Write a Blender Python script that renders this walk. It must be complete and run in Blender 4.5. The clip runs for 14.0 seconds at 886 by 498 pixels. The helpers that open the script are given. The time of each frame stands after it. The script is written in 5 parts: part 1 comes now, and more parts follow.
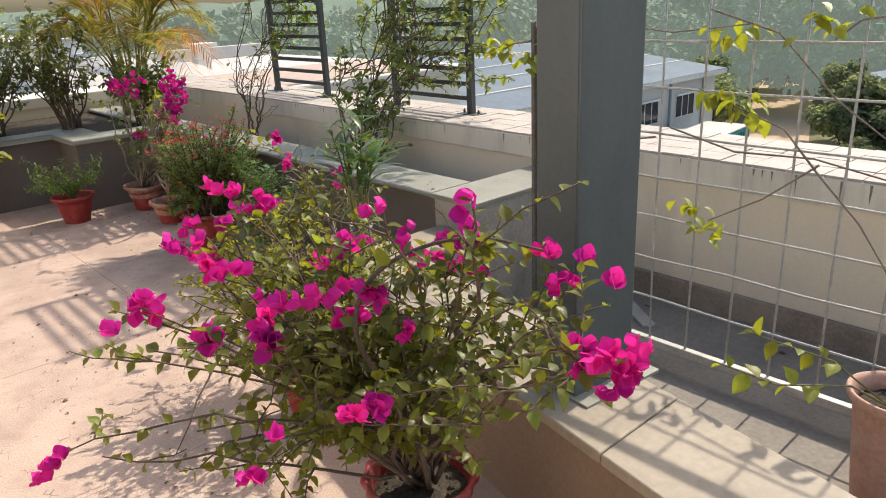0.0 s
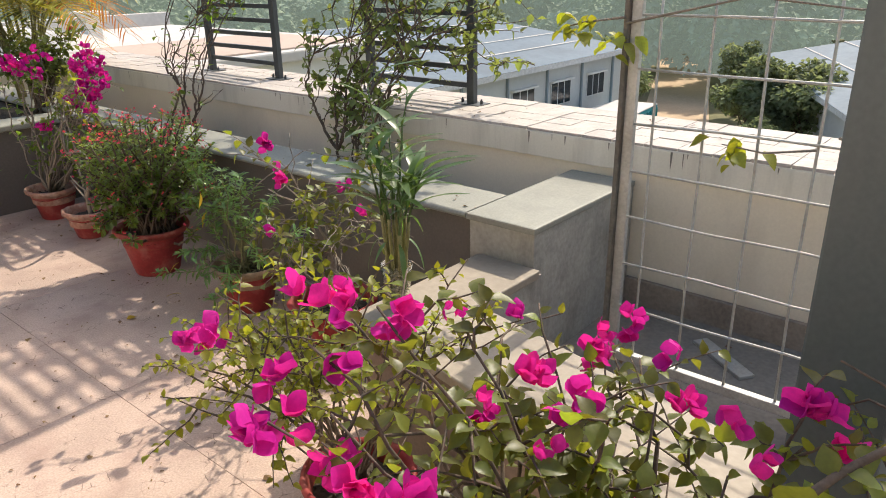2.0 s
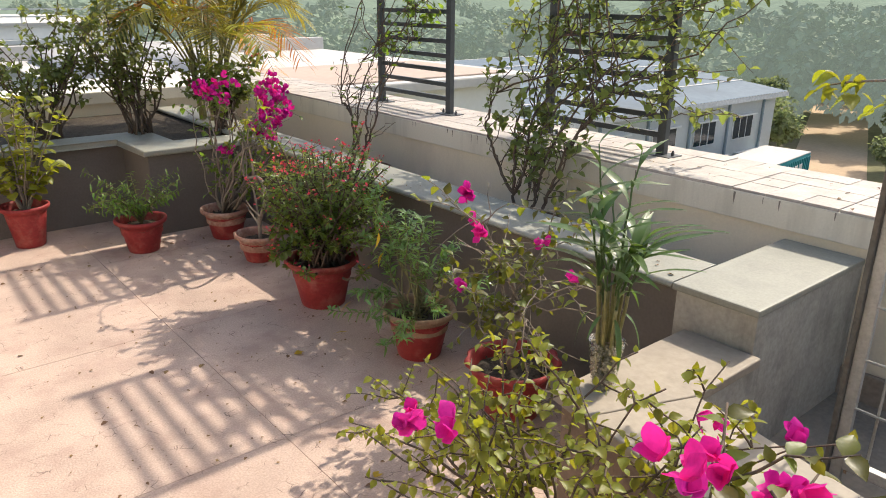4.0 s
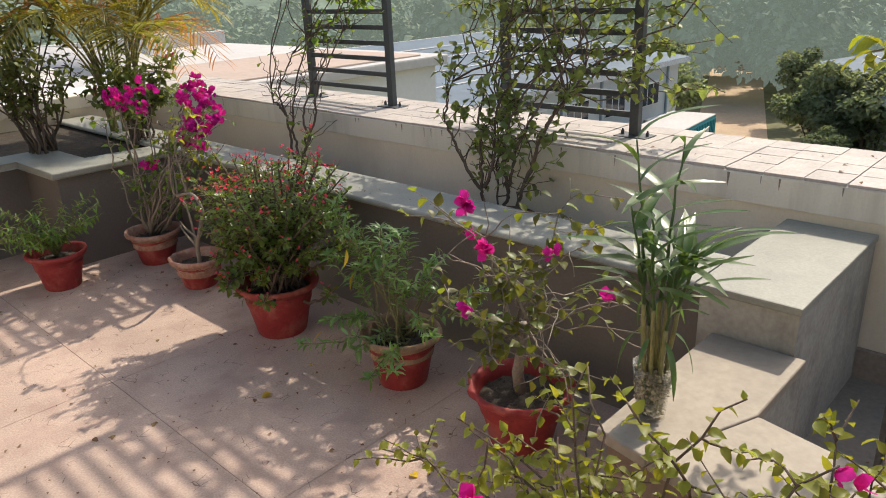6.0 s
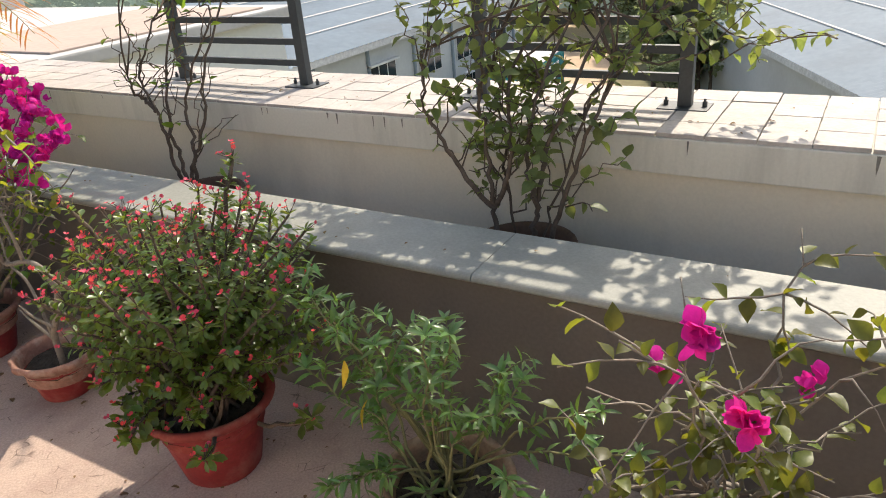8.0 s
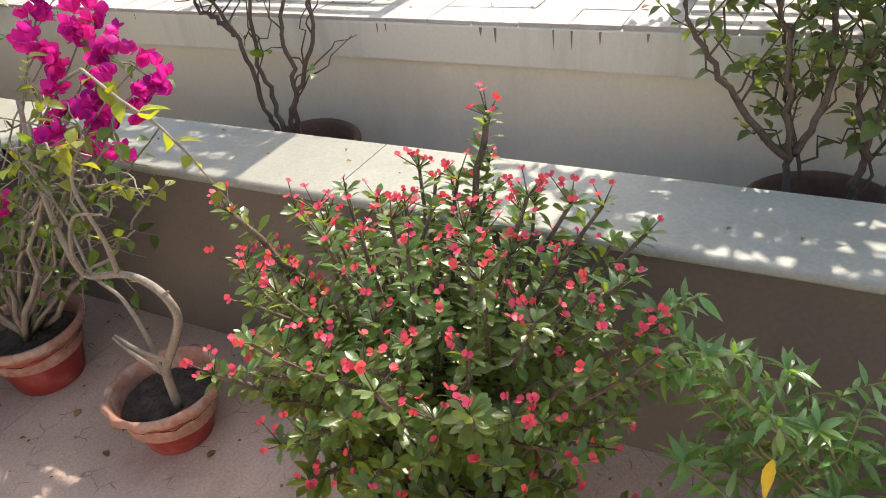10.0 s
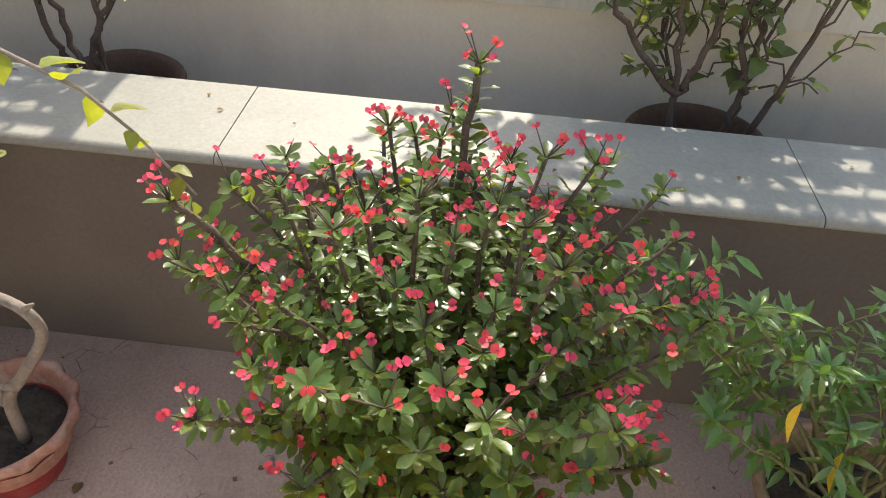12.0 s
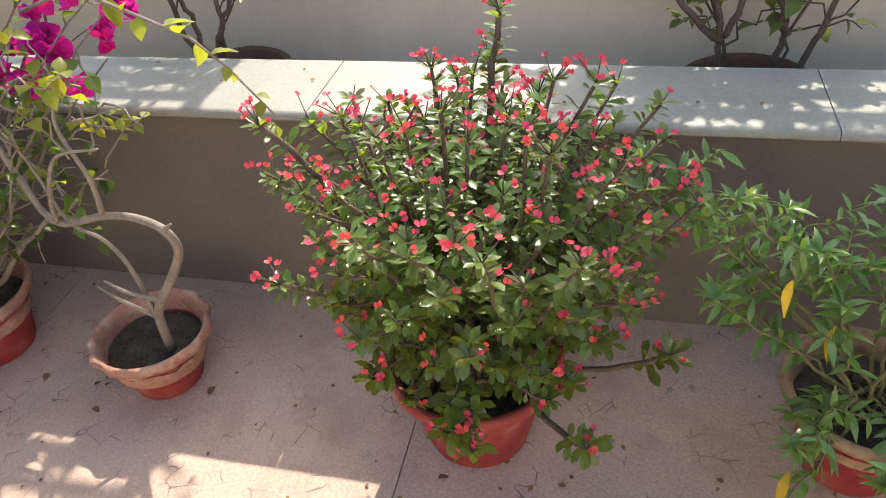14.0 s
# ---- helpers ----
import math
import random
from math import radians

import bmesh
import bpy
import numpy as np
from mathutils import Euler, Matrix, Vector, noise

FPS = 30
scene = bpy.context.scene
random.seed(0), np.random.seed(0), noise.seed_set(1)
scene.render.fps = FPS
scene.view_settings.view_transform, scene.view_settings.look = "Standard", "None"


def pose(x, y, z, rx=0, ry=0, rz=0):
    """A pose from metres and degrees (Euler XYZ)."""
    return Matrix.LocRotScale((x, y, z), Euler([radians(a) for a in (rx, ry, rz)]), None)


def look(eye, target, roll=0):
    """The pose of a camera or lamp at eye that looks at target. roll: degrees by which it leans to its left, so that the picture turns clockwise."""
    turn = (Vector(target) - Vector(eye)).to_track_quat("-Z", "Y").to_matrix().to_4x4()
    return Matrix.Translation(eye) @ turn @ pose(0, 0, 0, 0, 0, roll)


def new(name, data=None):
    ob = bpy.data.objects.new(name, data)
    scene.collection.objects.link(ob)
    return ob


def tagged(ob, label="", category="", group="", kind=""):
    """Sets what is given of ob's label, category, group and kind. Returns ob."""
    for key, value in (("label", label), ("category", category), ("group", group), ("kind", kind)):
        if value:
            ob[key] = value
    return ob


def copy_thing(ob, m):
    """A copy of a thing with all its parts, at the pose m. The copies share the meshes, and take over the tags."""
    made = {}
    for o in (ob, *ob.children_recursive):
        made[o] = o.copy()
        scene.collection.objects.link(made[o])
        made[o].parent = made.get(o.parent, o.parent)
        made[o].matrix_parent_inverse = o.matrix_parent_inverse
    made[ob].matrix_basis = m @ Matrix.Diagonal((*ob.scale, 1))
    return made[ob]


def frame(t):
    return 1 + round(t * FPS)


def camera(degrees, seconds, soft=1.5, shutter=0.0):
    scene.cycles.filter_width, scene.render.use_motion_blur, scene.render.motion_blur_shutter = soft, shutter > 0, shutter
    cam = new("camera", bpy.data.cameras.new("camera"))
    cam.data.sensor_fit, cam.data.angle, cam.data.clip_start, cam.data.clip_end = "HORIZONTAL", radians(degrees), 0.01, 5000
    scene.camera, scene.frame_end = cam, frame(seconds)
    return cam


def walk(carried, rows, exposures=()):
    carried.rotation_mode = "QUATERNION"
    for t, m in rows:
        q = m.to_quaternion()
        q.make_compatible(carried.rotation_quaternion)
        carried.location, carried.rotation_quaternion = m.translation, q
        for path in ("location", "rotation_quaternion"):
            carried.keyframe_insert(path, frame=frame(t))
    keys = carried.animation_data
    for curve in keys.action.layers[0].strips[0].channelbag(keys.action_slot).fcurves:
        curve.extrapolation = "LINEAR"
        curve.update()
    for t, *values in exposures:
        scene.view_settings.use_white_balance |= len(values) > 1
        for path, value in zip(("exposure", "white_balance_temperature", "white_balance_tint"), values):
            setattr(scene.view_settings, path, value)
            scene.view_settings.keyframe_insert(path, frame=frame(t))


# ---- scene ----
cam = camera(63.0, 14.0, soft=1.0)
PATH = [
    (0, (-0.345, -0.309, 1.593), (0.908, 1.102, 0.929), -2.7),
    (0.5, (-0.396, 0.009, 1.585), (1.016, 1.248, 0.896), -4.0),
    (1, (-0.323, 0.245, 1.595), (1.079, 1.486, 0.893), -2.1),
    (1.5, (-0.184, 0.492, 1.564), (1.183, 1.748, 0.82), -0.5),
    (2, (-0.125, 0.737, 1.553), (1.292, 1.944, 0.821), -1.0),
    (2.5, (-0.121, 0.975, 1.582), (1.393, 2.071, 0.87), -2.7),
    (3, (-0.085, 1.064, 1.584), (1.387, 2.233, 0.901), -0.9),
    (3.5, (-0.125, 1.099, 1.56), (1.143, 2.478, 0.86), 1.0),
    (3.7, (-0.153, 1.108, 1.574), (1.052, 2.556, 0.903), 0.7),
    (5.8, (-0.147, 1.438, 1.612), (1.103, 2.878, 1.008), -0.3),
    (6, (-0.074, 1.564, 1.578), (1.277, 2.862, 0.878), -2.4),
    (6.5, (0.064, 1.865, 1.541), (1.562, 2.966, 0.804), -4.4),
    (7, (0.254, 2.187, 1.538), (1.754, 3.269, 0.776), -2.1),
    (7.2, (0.314, 2.305, 1.539), (1.826, 3.354, 0.755), -2.7),
    (9.3, (0.772, 3.511, 1.455), (2.295, 4.303, 0.428), -5.8),
    (9.5, (0.761, 3.611, 1.448), (2.278, 4.361, 0.382), -6.0),
    (10, (0.845, 3.819, 1.417), (2.306, 4.657, 0.338), -6.8),
    (10.5, (0.947, 4.01, 1.405), (2.463, 4.748, 0.328), -4.7),
    (11, (0.954, 4.135, 1.404), (2.551, 4.668, 0.325), -4.7),
    (11.5, (0.916, 4.258, 1.427), (2.536, 4.479, 0.275), 0.5),
    (12, (0.913, 4.298, 1.398), (2.449, 4.383, 0.12), 4.1),
    (12.5, (0.902, 4.275, 1.373), (2.325, 4.333, -0.031), 1.9),
    (13, (0.832, 4.229, 1.35), (2.222, 4.309, -0.086), 1.4),
    (13.5, (0.739, 4.19, 1.377), (2.242, 4.397, 0.074), 2.5),
    (14, (0.635, 4.095, 1.419), (2.131, 4.535, 0.167), -6.1),
]
EXPOSURE = [(t, e, 6850, 10) for t, e in ((0, 0.48), (1.5, 0.56), (3, 0.56), (3.7, 0.6), (6, 0.33), (6.5, 0.52), (7, 0.54), (9.5, 1.0), (10, 1.1), (10.5, 0.95), (11, 0.74), (11.5, 0.54), (12, 0.92), (12.5, 0.95), (13, 1.2), (13.5, 1.16), (14, 1.2))]
walk(cam, [(t, look(eye, target, roll)) for t, eye, target, roll in PATH], EXPOSURE)

# ---- daylight ----
SUN_ELEVATION, SUN_AZIMUTH = 46.5, 88.5          # azimuth clockwise from +y: the sun stands beyond the parapet
world = bpy.data.worlds.new("sky")
scene.world = world
world.use_nodes = True
sky = world.node_tree.nodes.new("ShaderNodeTexSky")
sky.sky_type, sky.sun_disc = "NISHITA", False
sky.sun_elevation, sky.sun_rotation = radians(SUN_ELEVATION), radians(SUN_AZIMUTH)
sky.dust_density, sky.air_density = 2.8, 1.2
world.node_tree.links.new(sky.outputs[0], world.node_tree.nodes["Background"].inputs[0])
world.node_tree.nodes["Background"].inputs[1].default_value = 0.15
sun = new("sun", bpy.data.lights.new("sun", "SUN"))
sun.data.energy, sun.data.angle, sun.data.color = 3.6, radians(0.6), (1.0, 0.93, 0.82)
az, el = radians(SUN_AZIMUTH), radians(SUN_ELEVATION)
sun.matrix_world = look((20 * math.sin(az) * math.cos(el), 20 * math.cos(az) * math.cos(el), 20 * math.sin(el)), (0, 0, 0))


# ---- materials ----
def material(name, color, rough=0.8, vary=0.25, scale=6.0, fine=60.0, bump=0.25, spec=0.3, metal=0.0, stain=None, stain_amount=0.0,
             stain_scale=1.5, island=0.0, translucent=0.0, glow_color=None, streaks=0.0, cracks=0.0, haze=None):
    """A surface with grain at two scales, stains of another colour, and changes from piece to piece."""
    m = bpy.data.materials.new(name)
    m.use_nodes = True
    nt = m.node_tree
    n, link = nt.nodes, nt.links.new
    bsdf = n["Principled BSDF"]
    bsdf.inputs["Roughness"].default_value = rough
    bsdf.inputs["Metallic"].default_value = metal
    bsdf.inputs["Specular IOR Level"].default_value = spec
    geo = n.new("ShaderNodeNewGeometry")
    big, small = n.new("ShaderNodeTexNoise"), n.new("ShaderNodeTexNoise")
    for tex, s, d in ((big, scale, 4.0), (small, fine, 3.0)):
        tex.inputs["Scale"].default_value, tex.inputs["Detail"].default_value = s, d
        link(geo.outputs["Position"], tex.inputs["Vector"])
    both = n.new("ShaderNodeMath")
    both.operation = "ADD"
    link(big.outputs["Fac"], both.inputs[0])
    link(small.outputs["Fac"], both.inputs[1])
    ramp = n.new("ShaderNodeMapRange")
    ramp.inputs["From Min"].default_value, ramp.inputs["From Max"].default_value = 0.65, 1.35
    ramp.inputs["To Min"].default_value, ramp.inputs["To Max"].default_value = 1 - vary, 1 + vary
    link(both.outputs[0], ramp.inputs["Value"])
    hsv = n.new("ShaderNodeHueSaturation")
    hsv.inputs["Color"].default_value = (*color, 1)
    value = ramp.outputs[0]
    if island:
        info = n.new("ShaderNodeObjectInfo")
        add = n.new("ShaderNodeMath")
        add.operation = "ADD"
        link(geo.outputs["Random Per Island"], add.inputs[0])
        link(info.outputs["Random"], add.inputs[1])
        spread = n.new("ShaderNodeMapRange")
        spread.inputs["From Max"].default_value = 2.0
        spread.inputs["To Min"].default_value, spread.inputs["To Max"].default_value = 1 - island, 1 + island
        link(add.outputs[0], spread.inputs["Value"])
        mul = n.new("ShaderNodeMath")
        mul.operation = "MULTIPLY"
        link(value, mul.inputs[0])
        link(spread.outputs[0], mul.inputs[1])
        value = mul.outputs[0]
        hue = n.new("ShaderNodeMapRange")
        hue.inputs["From Max"].default_value = 2.0
        hue.inputs["To Min"].default_value, hue.inputs["To Max"].default_value = 0.5 - 0.085 * island, 0.5 + 0.06 * island
        link(add.outputs[0], hue.inputs["Value"])
        link(hue.outputs[0], hsv.inputs["Hue"])
    link(value, hsv.inputs["Value"])
    color_out = hsv.outputs[0]
    if cracks:
        cell = n.new("ShaderNodeTexVoronoi")
        cell.feature = "DISTANCE_TO_EDGE"
        cell.inputs["Scale"].default_value = cracks
        shake = n.new("ShaderNodeMix")
        shake.data_type = "VECTOR"
        shake.inputs[0].default_value = 0.12
        link(geo.outputs["Position"], shake.inputs[4])
        link(big.outputs["Color"], shake.inputs[5])
        link(shake.outputs[1], cell.inputs["Vector"])
        thin_line = n.new("ShaderNodeMapRange")
        thin_line.inputs["From Min"].default_value, thin_line.inputs["From Max"].default_value = 0.03, 0.0
        link(cell.outputs["Distance"], thin_line.inputs["Value"])
        spots = n.new("ShaderNodeTexNoise")
        spots.inputs["Scale"].default_value = 11.0
        link(geo.outputs["Position"], spots.inputs["Vector"])
        here = n.new("ShaderNodeMapRange")
        here.inputs["From Min"].default_value, here.inputs["From Max"].default_value = 0.55, 0.64
        link(spots.outputs["Fac"], here.inputs["Value"])
        amount = n.new("ShaderNodeMath")
        amount.operation = "MULTIPLY"
        link(thin_line.outputs[0], amount.inputs[0])
        link(here.outputs[0], amount.inputs[1])
        dark = n.new("ShaderNodeMix")
        dark.data_type = "RGBA"
        link(amount.outputs[0], dark.inputs[0])
        link(color_out, dark.inputs[6])
        dark.inputs[7].default_value = (color[0] * 0.3, color[1] * 0.28, color[2] * 0.28, 1)
        color_out = dark.outputs[2]
    if stain:
        patch = n.new("ShaderNodeTexNoise")
        patch.inputs["Scale"].default_value, patch.inputs["Detail"].default_value = stain_scale, 6.0
        patch.inputs["Roughness"].default_value = 0.65
        where = geo.outputs["Position"]
        if streaks:
            stretch = n.new("ShaderNodeMapping")
            stretch.inputs["Scale"].default_value = (1, 1, streaks)
            link(where, stretch.inputs["Vector"])
            where = stretch.outputs[0]
        link(where, patch.inputs["Vector"])
        edge = n.new("ShaderNodeMapRange")
        edge.inputs["From Min"].default_value, edge.inputs["From Max"].default_value = 0.5, 0.72
        edge.inputs["To Max"].default_value = stain_amount
        link(patch.outputs["Fac"], edge.inputs["Value"])
        mix = n.new("ShaderNodeMix")
        mix.data_type = "RGBA"
        link(edge.outputs[0], mix.inputs[0])
        link(color_out, mix.inputs[6])
        mix.inputs[7].default_value = (*stain, 1)
        color_out = mix.outputs[2]
    link(color_out, bsdf.inputs["Base Color"])
    if bump:
        b = n.new("ShaderNodeBump")
        b.inputs["Strength"].default_value, b.inputs["Distance"].default_value = bump, 0.004
        link(both.outputs[0], b.inputs["Height"])
        link(b.outputs[0], bsdf.inputs["Normal"])
    # aerial haze is imitated by letting the surface emit a pale colour
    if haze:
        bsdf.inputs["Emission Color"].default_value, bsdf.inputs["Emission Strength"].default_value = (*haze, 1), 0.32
    if translucent:
        thin = n.new("ShaderNodeBsdfTranslucent")
        warm = n.new("ShaderNodeMix")
        warm.data_type, warm.blend_type = "RGBA", "MULTIPLY"
        warm.inputs[0].default_value = 1.0
        link(color_out, warm.inputs[6])
        warm.inputs[7].default_value = (*(glow_color or (1, 1, 1)), 1)
        link(warm.outputs[2], thin.inputs["Color"])
        blend = n.new("ShaderNodeMixShader")
        blend.inputs[0].default_value = translucent
        link(bsdf.outputs[0], blend.inputs[1])
        link(thin.outputs[0], blend.inputs[2])
        link(blend.outputs[0], n["Material Output"].inputs["Surface"])
    return m


M = {
    "floor": material("worn_pink_cement", (0.485, 0.36, 0.292), 0.75, 0.26, 3.0, 130, 0.5, 0.25, stain=(0.34, 0.225, 0.185), stain_amount=0.65, stain_scale=4.5, cracks=19.0),
    "grout": material("joint_cement", (0.30, 0.235, 0.195), 0.95),
    "kota": material("greenish_stone_slab", (0.27, 0.268, 0.228), 0.55, 0.15, 5.0, 110, 0.12, 0.4, stain=(0.205, 0.205, 0.175), stain_amount=0.5, stain_scale=4.0, island=0.06),
    "ledge_stone": material("warm_stone_coping", (0.33, 0.28, 0.22), 0.6, 0.15, 5.0, 45, 0.2, 0.35, stain=(0.27, 0.225, 0.18), stain_amount=0.6, stain_scale=4.0),
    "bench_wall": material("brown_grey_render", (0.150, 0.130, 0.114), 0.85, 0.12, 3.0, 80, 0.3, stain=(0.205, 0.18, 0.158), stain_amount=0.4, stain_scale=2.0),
    "ledge_wall": material("warm_brown_render", (0.23, 0.165, 0.125), 0.85, 0.15, 3.0, 80, 0.3, stain=(0.30, 0.24, 0.19), stain_amount=0.5, stain_scale=2.5),
    "raw": material("weathered_cement", (0.36, 0.34, 0.30), 0.9, 0.2, 6.0, 50, 0.5, stain=(0.15, 0.14, 0.125), stain_amount=0.75, stain_scale=6.0, streaks=0.35),
    "cream": material("cream_wall_paint", (0.72, 0.65, 0.53), 0.8, 0.06, 1.2, 90, 0.15, stain=(0.45, 0.41, 0.34), stain_amount=0.5, stain_scale=1.6, streaks=0.4),
    "cream_band": material("pale_coping_paint", (0.70, 0.67, 0.59), 0.8, 0.06, 1.5, 90, 0.2, stain=(0.42, 0.40, 0.345), stain_amount=0.6, stain_scale=5.0, streaks=0.15),
    "streak": material("black_rain_streak", (0.2, 0.185, 0.16), 0.95),
    "tile": material("bleached_roof_tile", (0.45, 0.405, 0.37), 0.7, 0.16, 10, 60, 0.3, island=0.14, stain=(0.33, 0.295, 0.265), stain_amount=0.5, stain_scale=7.0),
    "foot_band": material("grey_foot_band", (0.27, 0.225, 0.185), 0.85, 0.25, stain=(0.36, 0.32, 0.27), stain_amount=0.5, stain_scale=3.0),
    "recess": material("grey_gutter_floor", (0.24, 0.215, 0.185), 0.9, 0.2, 3.0, 50, 0.4, stain=(0.16, 0.145, 0.13), stain_amount=0.5, stain_scale=2.6),
    "steel": material("slate_green_painted_steel", (0.085, 0.105, 0.108), 0.5, 0.12, 4, 90, 0.08, 0.45, stain=(0.15, 0.165, 0.165), stain_amount=0.35, stain_scale=3.0, streaks=0.2),
    "trellis": material("dark_grey_paint", (0.055, 0.062, 0.068), 0.5, 0.2, 10, 90, 0.1, 0.45),
    "galv": material("galvanised_steel", (0.44, 0.44, 0.42), 0.5, 0.2, 12, 90, 0.15, 0.5, metal=0.35, stain=(0.22, 0.17, 0.13), stain_amount=0.4, stain_scale=9.0),
    "flange": material("weathered_dark_steel", (0.15, 0.14, 0.12), 0.8, 0.3, 8, 70, 0.4, stain=(0.16, 0.085, 0.05), stain_amount=0.6, stain_scale=5.0),
    "terracotta": material("red_painted_clay", (0.27, 0.03, 0.03), 0.6, 0.2, 9, 60, 0.25, 0.35, stain=(0.42, 0.22, 0.16), stain_amount=0.45, stain_scale=9.0),
    "orange_clay": material("orange_clay", (0.28, 0.05, 0.04), 0.75, 0.2, 9, 60, 0.3, stain=(0.45, 0.30, 0.22), stain_amount=0.5, stain_scale=9.0),
    "brown_clay": material("dark_brown_clay", (0.13, 0.075, 0.05), 0.8, 0.25, 9, 60, 0.3),
    "clay_rim": material("bleached_clay_rim", (0.33, 0.17, 0.125), 0.8, 0.3, 14, 70, 0.4, stain=(0.55, 0.46, 0.38), stain_amount=0.7, stain_scale=12.0),
    "olive_rim": material("mossy_clay_rim", (0.30, 0.19, 0.12), 0.85, 0.3, 14, 70, 0.4, stain=(0.34, 0.31, 0.20), stain_amount=0.6, stain_scale=10.0),
    "pale_clay": material("pale_pink_clay", (0.50, 0.31, 0.24), 0.85, 0.2, 8, 60, 0.3, stain=(0.58, 0.47, 0.38), stain_amount=0.6, stain_scale=7.0),
    "soil": material("dark_potting_soil", (0.055, 0.043, 0.032), 0.95, 0.5, 25, 120, 1.0, stain=(0.11, 0.095, 0.07), stain_amount=0.7, stain_scale=24),
    "bark": material("grey_brown_bark", (0.115, 0.085, 0.065), 0.9, 0.35, 20, 120, 0.6),
    "pale_bark": material("bleached_grey_bark", (0.23, 0.195, 0.16), 0.85, 0.25, 20, 120, 0.5),
    "green_stem": material("brown_green_stem", (0.16, 0.15, 0.07), 0.7, 0.3, 20, 90, 0.3),
    "leaf": material("green_leaf", (0.095, 0.17, 0.04), 0.4, 0.15, 30, 150, 0.1, 0.5, island=0.45, translucent=0.48, glow_color=(2.6, 2.2, 0.7)),
    "leaf_dark": material("dark_green_leaf", (0.09, 0.152, 0.044), 0.32, 0.15, 30, 150, 0.1, 0.6, island=0.55, translucent=0.42, glow_color=(3.4, 2.6, 0.8)),
    "leaf_lance": material("glossy_lance_leaf", (0.11, 0.195, 0.06), 0.3, 0.15, 30, 150, 0.1, 0.65, island=0.4, translucent=0.36, glow_color=(2.6, 2.2, 0.6)),
    "leaf_pale": material("pale_green_leaf", (0.135, 0.175, 0.068), 0.45, 0.15, 30, 150, 0.1, 0.4, island=0.45, translucent=0.5, glow_color=(2.0, 1.8, 0.8)),
    "leaf_olive": material("olive_green_leaf", (0.125, 0.168, 0.038), 0.42, 0.15, 30, 150, 0.1, 0.5, island=0.55, translucent=0.5, glow_color=(2.3, 1.9, 0.6)),
    "leaf_lime": material("yellow_green_leaf", (0.19, 0.225, 0.04), 0.45, 0.15, 30, 150, 0.1, 0.4, island=0.45, translucent=0.46, glow_color=(2.2, 1.9, 0.55)),
    "blade": material("glossy_blade_leaf", (0.078, 0.135, 0.05), 0.36, 0.12, 15, 120, 0.05, 0.6, island=0.35, translucent=0.28, glow_color=(2.2, 2.2, 0.7)),
    "palm": material("palm_leaflet", (0.24, 0.24, 0.05), 0.45, 0.15, 12, 120, 0.05, 0.4, island=0.45, translucent=0.4, glow_color=(2.0, 1.7, 0.5)),
    "palm_dry": material("dry_orange_leaflet", (0.42, 0.22, 0.07), 0.6, 0.2, 12, 120, 0.05, 0.3, island=0.4, translucent=0.35, glow_color=(1.6, 1.3, 0.7)),
    "dead_leaf": material("dry_brown_leaf", (0.16, 0.09, 0.045), 0.8, 0.3, 30, 90, 0.2, island=0.5),
    "yellow_leaf": material("yellowed_leaf", (0.62, 0.42, 0.04), 0.6, 0.2, 30, 90, 0.1, island=0.2, translucent=0.3),
    "magenta": material("magenta_paper_bract", (0.62, 0.02, 0.30), 0.6, 0.15, 30, 150, 0.15, 0.2, island=0.35, translucent=0.33, glow_color=(1.35, 1.6, 1.2)),
    "red_flower": material("coral_red_bract", (0.72, 0.075, 0.10), 0.5, 0.15, 40, 150, 0.1, 0.3, island=0.3, translucent=0.3, glow_color=(1.3, 1.6, 1.4)),
    "cyme": material("yellow_flower_eye", (0.6, 0.42, 0.12), 0.6),
    "cane": material("yellow_green_cane", (0.22, 0.20, 0.08), 0.4, 0.3, 12, 60, 0.1, 0.4),
    "pebble": material("olive_pebble", (0.40, 0.345, 0.235), 0.75, 0.15, 20, 80, 0.0, 0.2, island=0.16),
    "white_wall": material("white_house_paint", (0.66, 0.66, 0.64), 0.8, 0.05, 0.5, 9, 0.1, stain=(0.52, 0.52, 0.50), stain_amount=0.4, stain_scale=0.4),
    "pane": material("dark_window_pane", (0.03, 0.035, 0.04), 0.12, 0.1, 1, 5, 0.0, 0.6),
    "frame_white": material("white_window_frame", (0.6, 0.6, 0.6), 0.5),
    "sheet": material("grey_corrugated_sheet", (0.24, 0.29, 0.33), 0.7, 0.10, 0.3, 3.0, 0.0, 0.2, stain=(0.19, 0.21, 0.225), stain_amount=0.5, stain_scale=0.25),
    "shed_wall": material("pale_grey_shed_wall", (0.52, 0.53, 0.52), 0.7, 0.06, 0.5, 6, 0.0, stain=(0.42, 0.42, 0.41), stain_amount=0.5, stain_scale=0.4),
    "roof_white": material("white_roof_coat", (0.52, 0.50, 0.48), 0.85, 0.1, 0.6, 6, 0.1, stain=(0.5, 0.47, 0.43), stain_amount=0.6, stain_scale=0.5),
    "roof_pink": material("pink_roof_screed", (0.46, 0.36, 0.30), 0.85, 0.1, 0.6, 6, 0.1, stain=(0.46, 0.32, 0.26), stain_amount=0.5, stain_scale=0.6),
    "teal": material("teal_container_paint", (0.03, 0.26, 0.29), 0.5, 0.1, 1, 8, 0.0),
    "white_paint": material("white_lettering", (0.7, 0.7, 0.7), 0.6),
    "dirt": material("sandy_road", (0.50, 0.37, 0.25), 0.95, 0.12, 0.4, 4, 0.1, stain=(0.38, 0.29, 0.2), stain_amount=0.5, stain_scale=0.3),
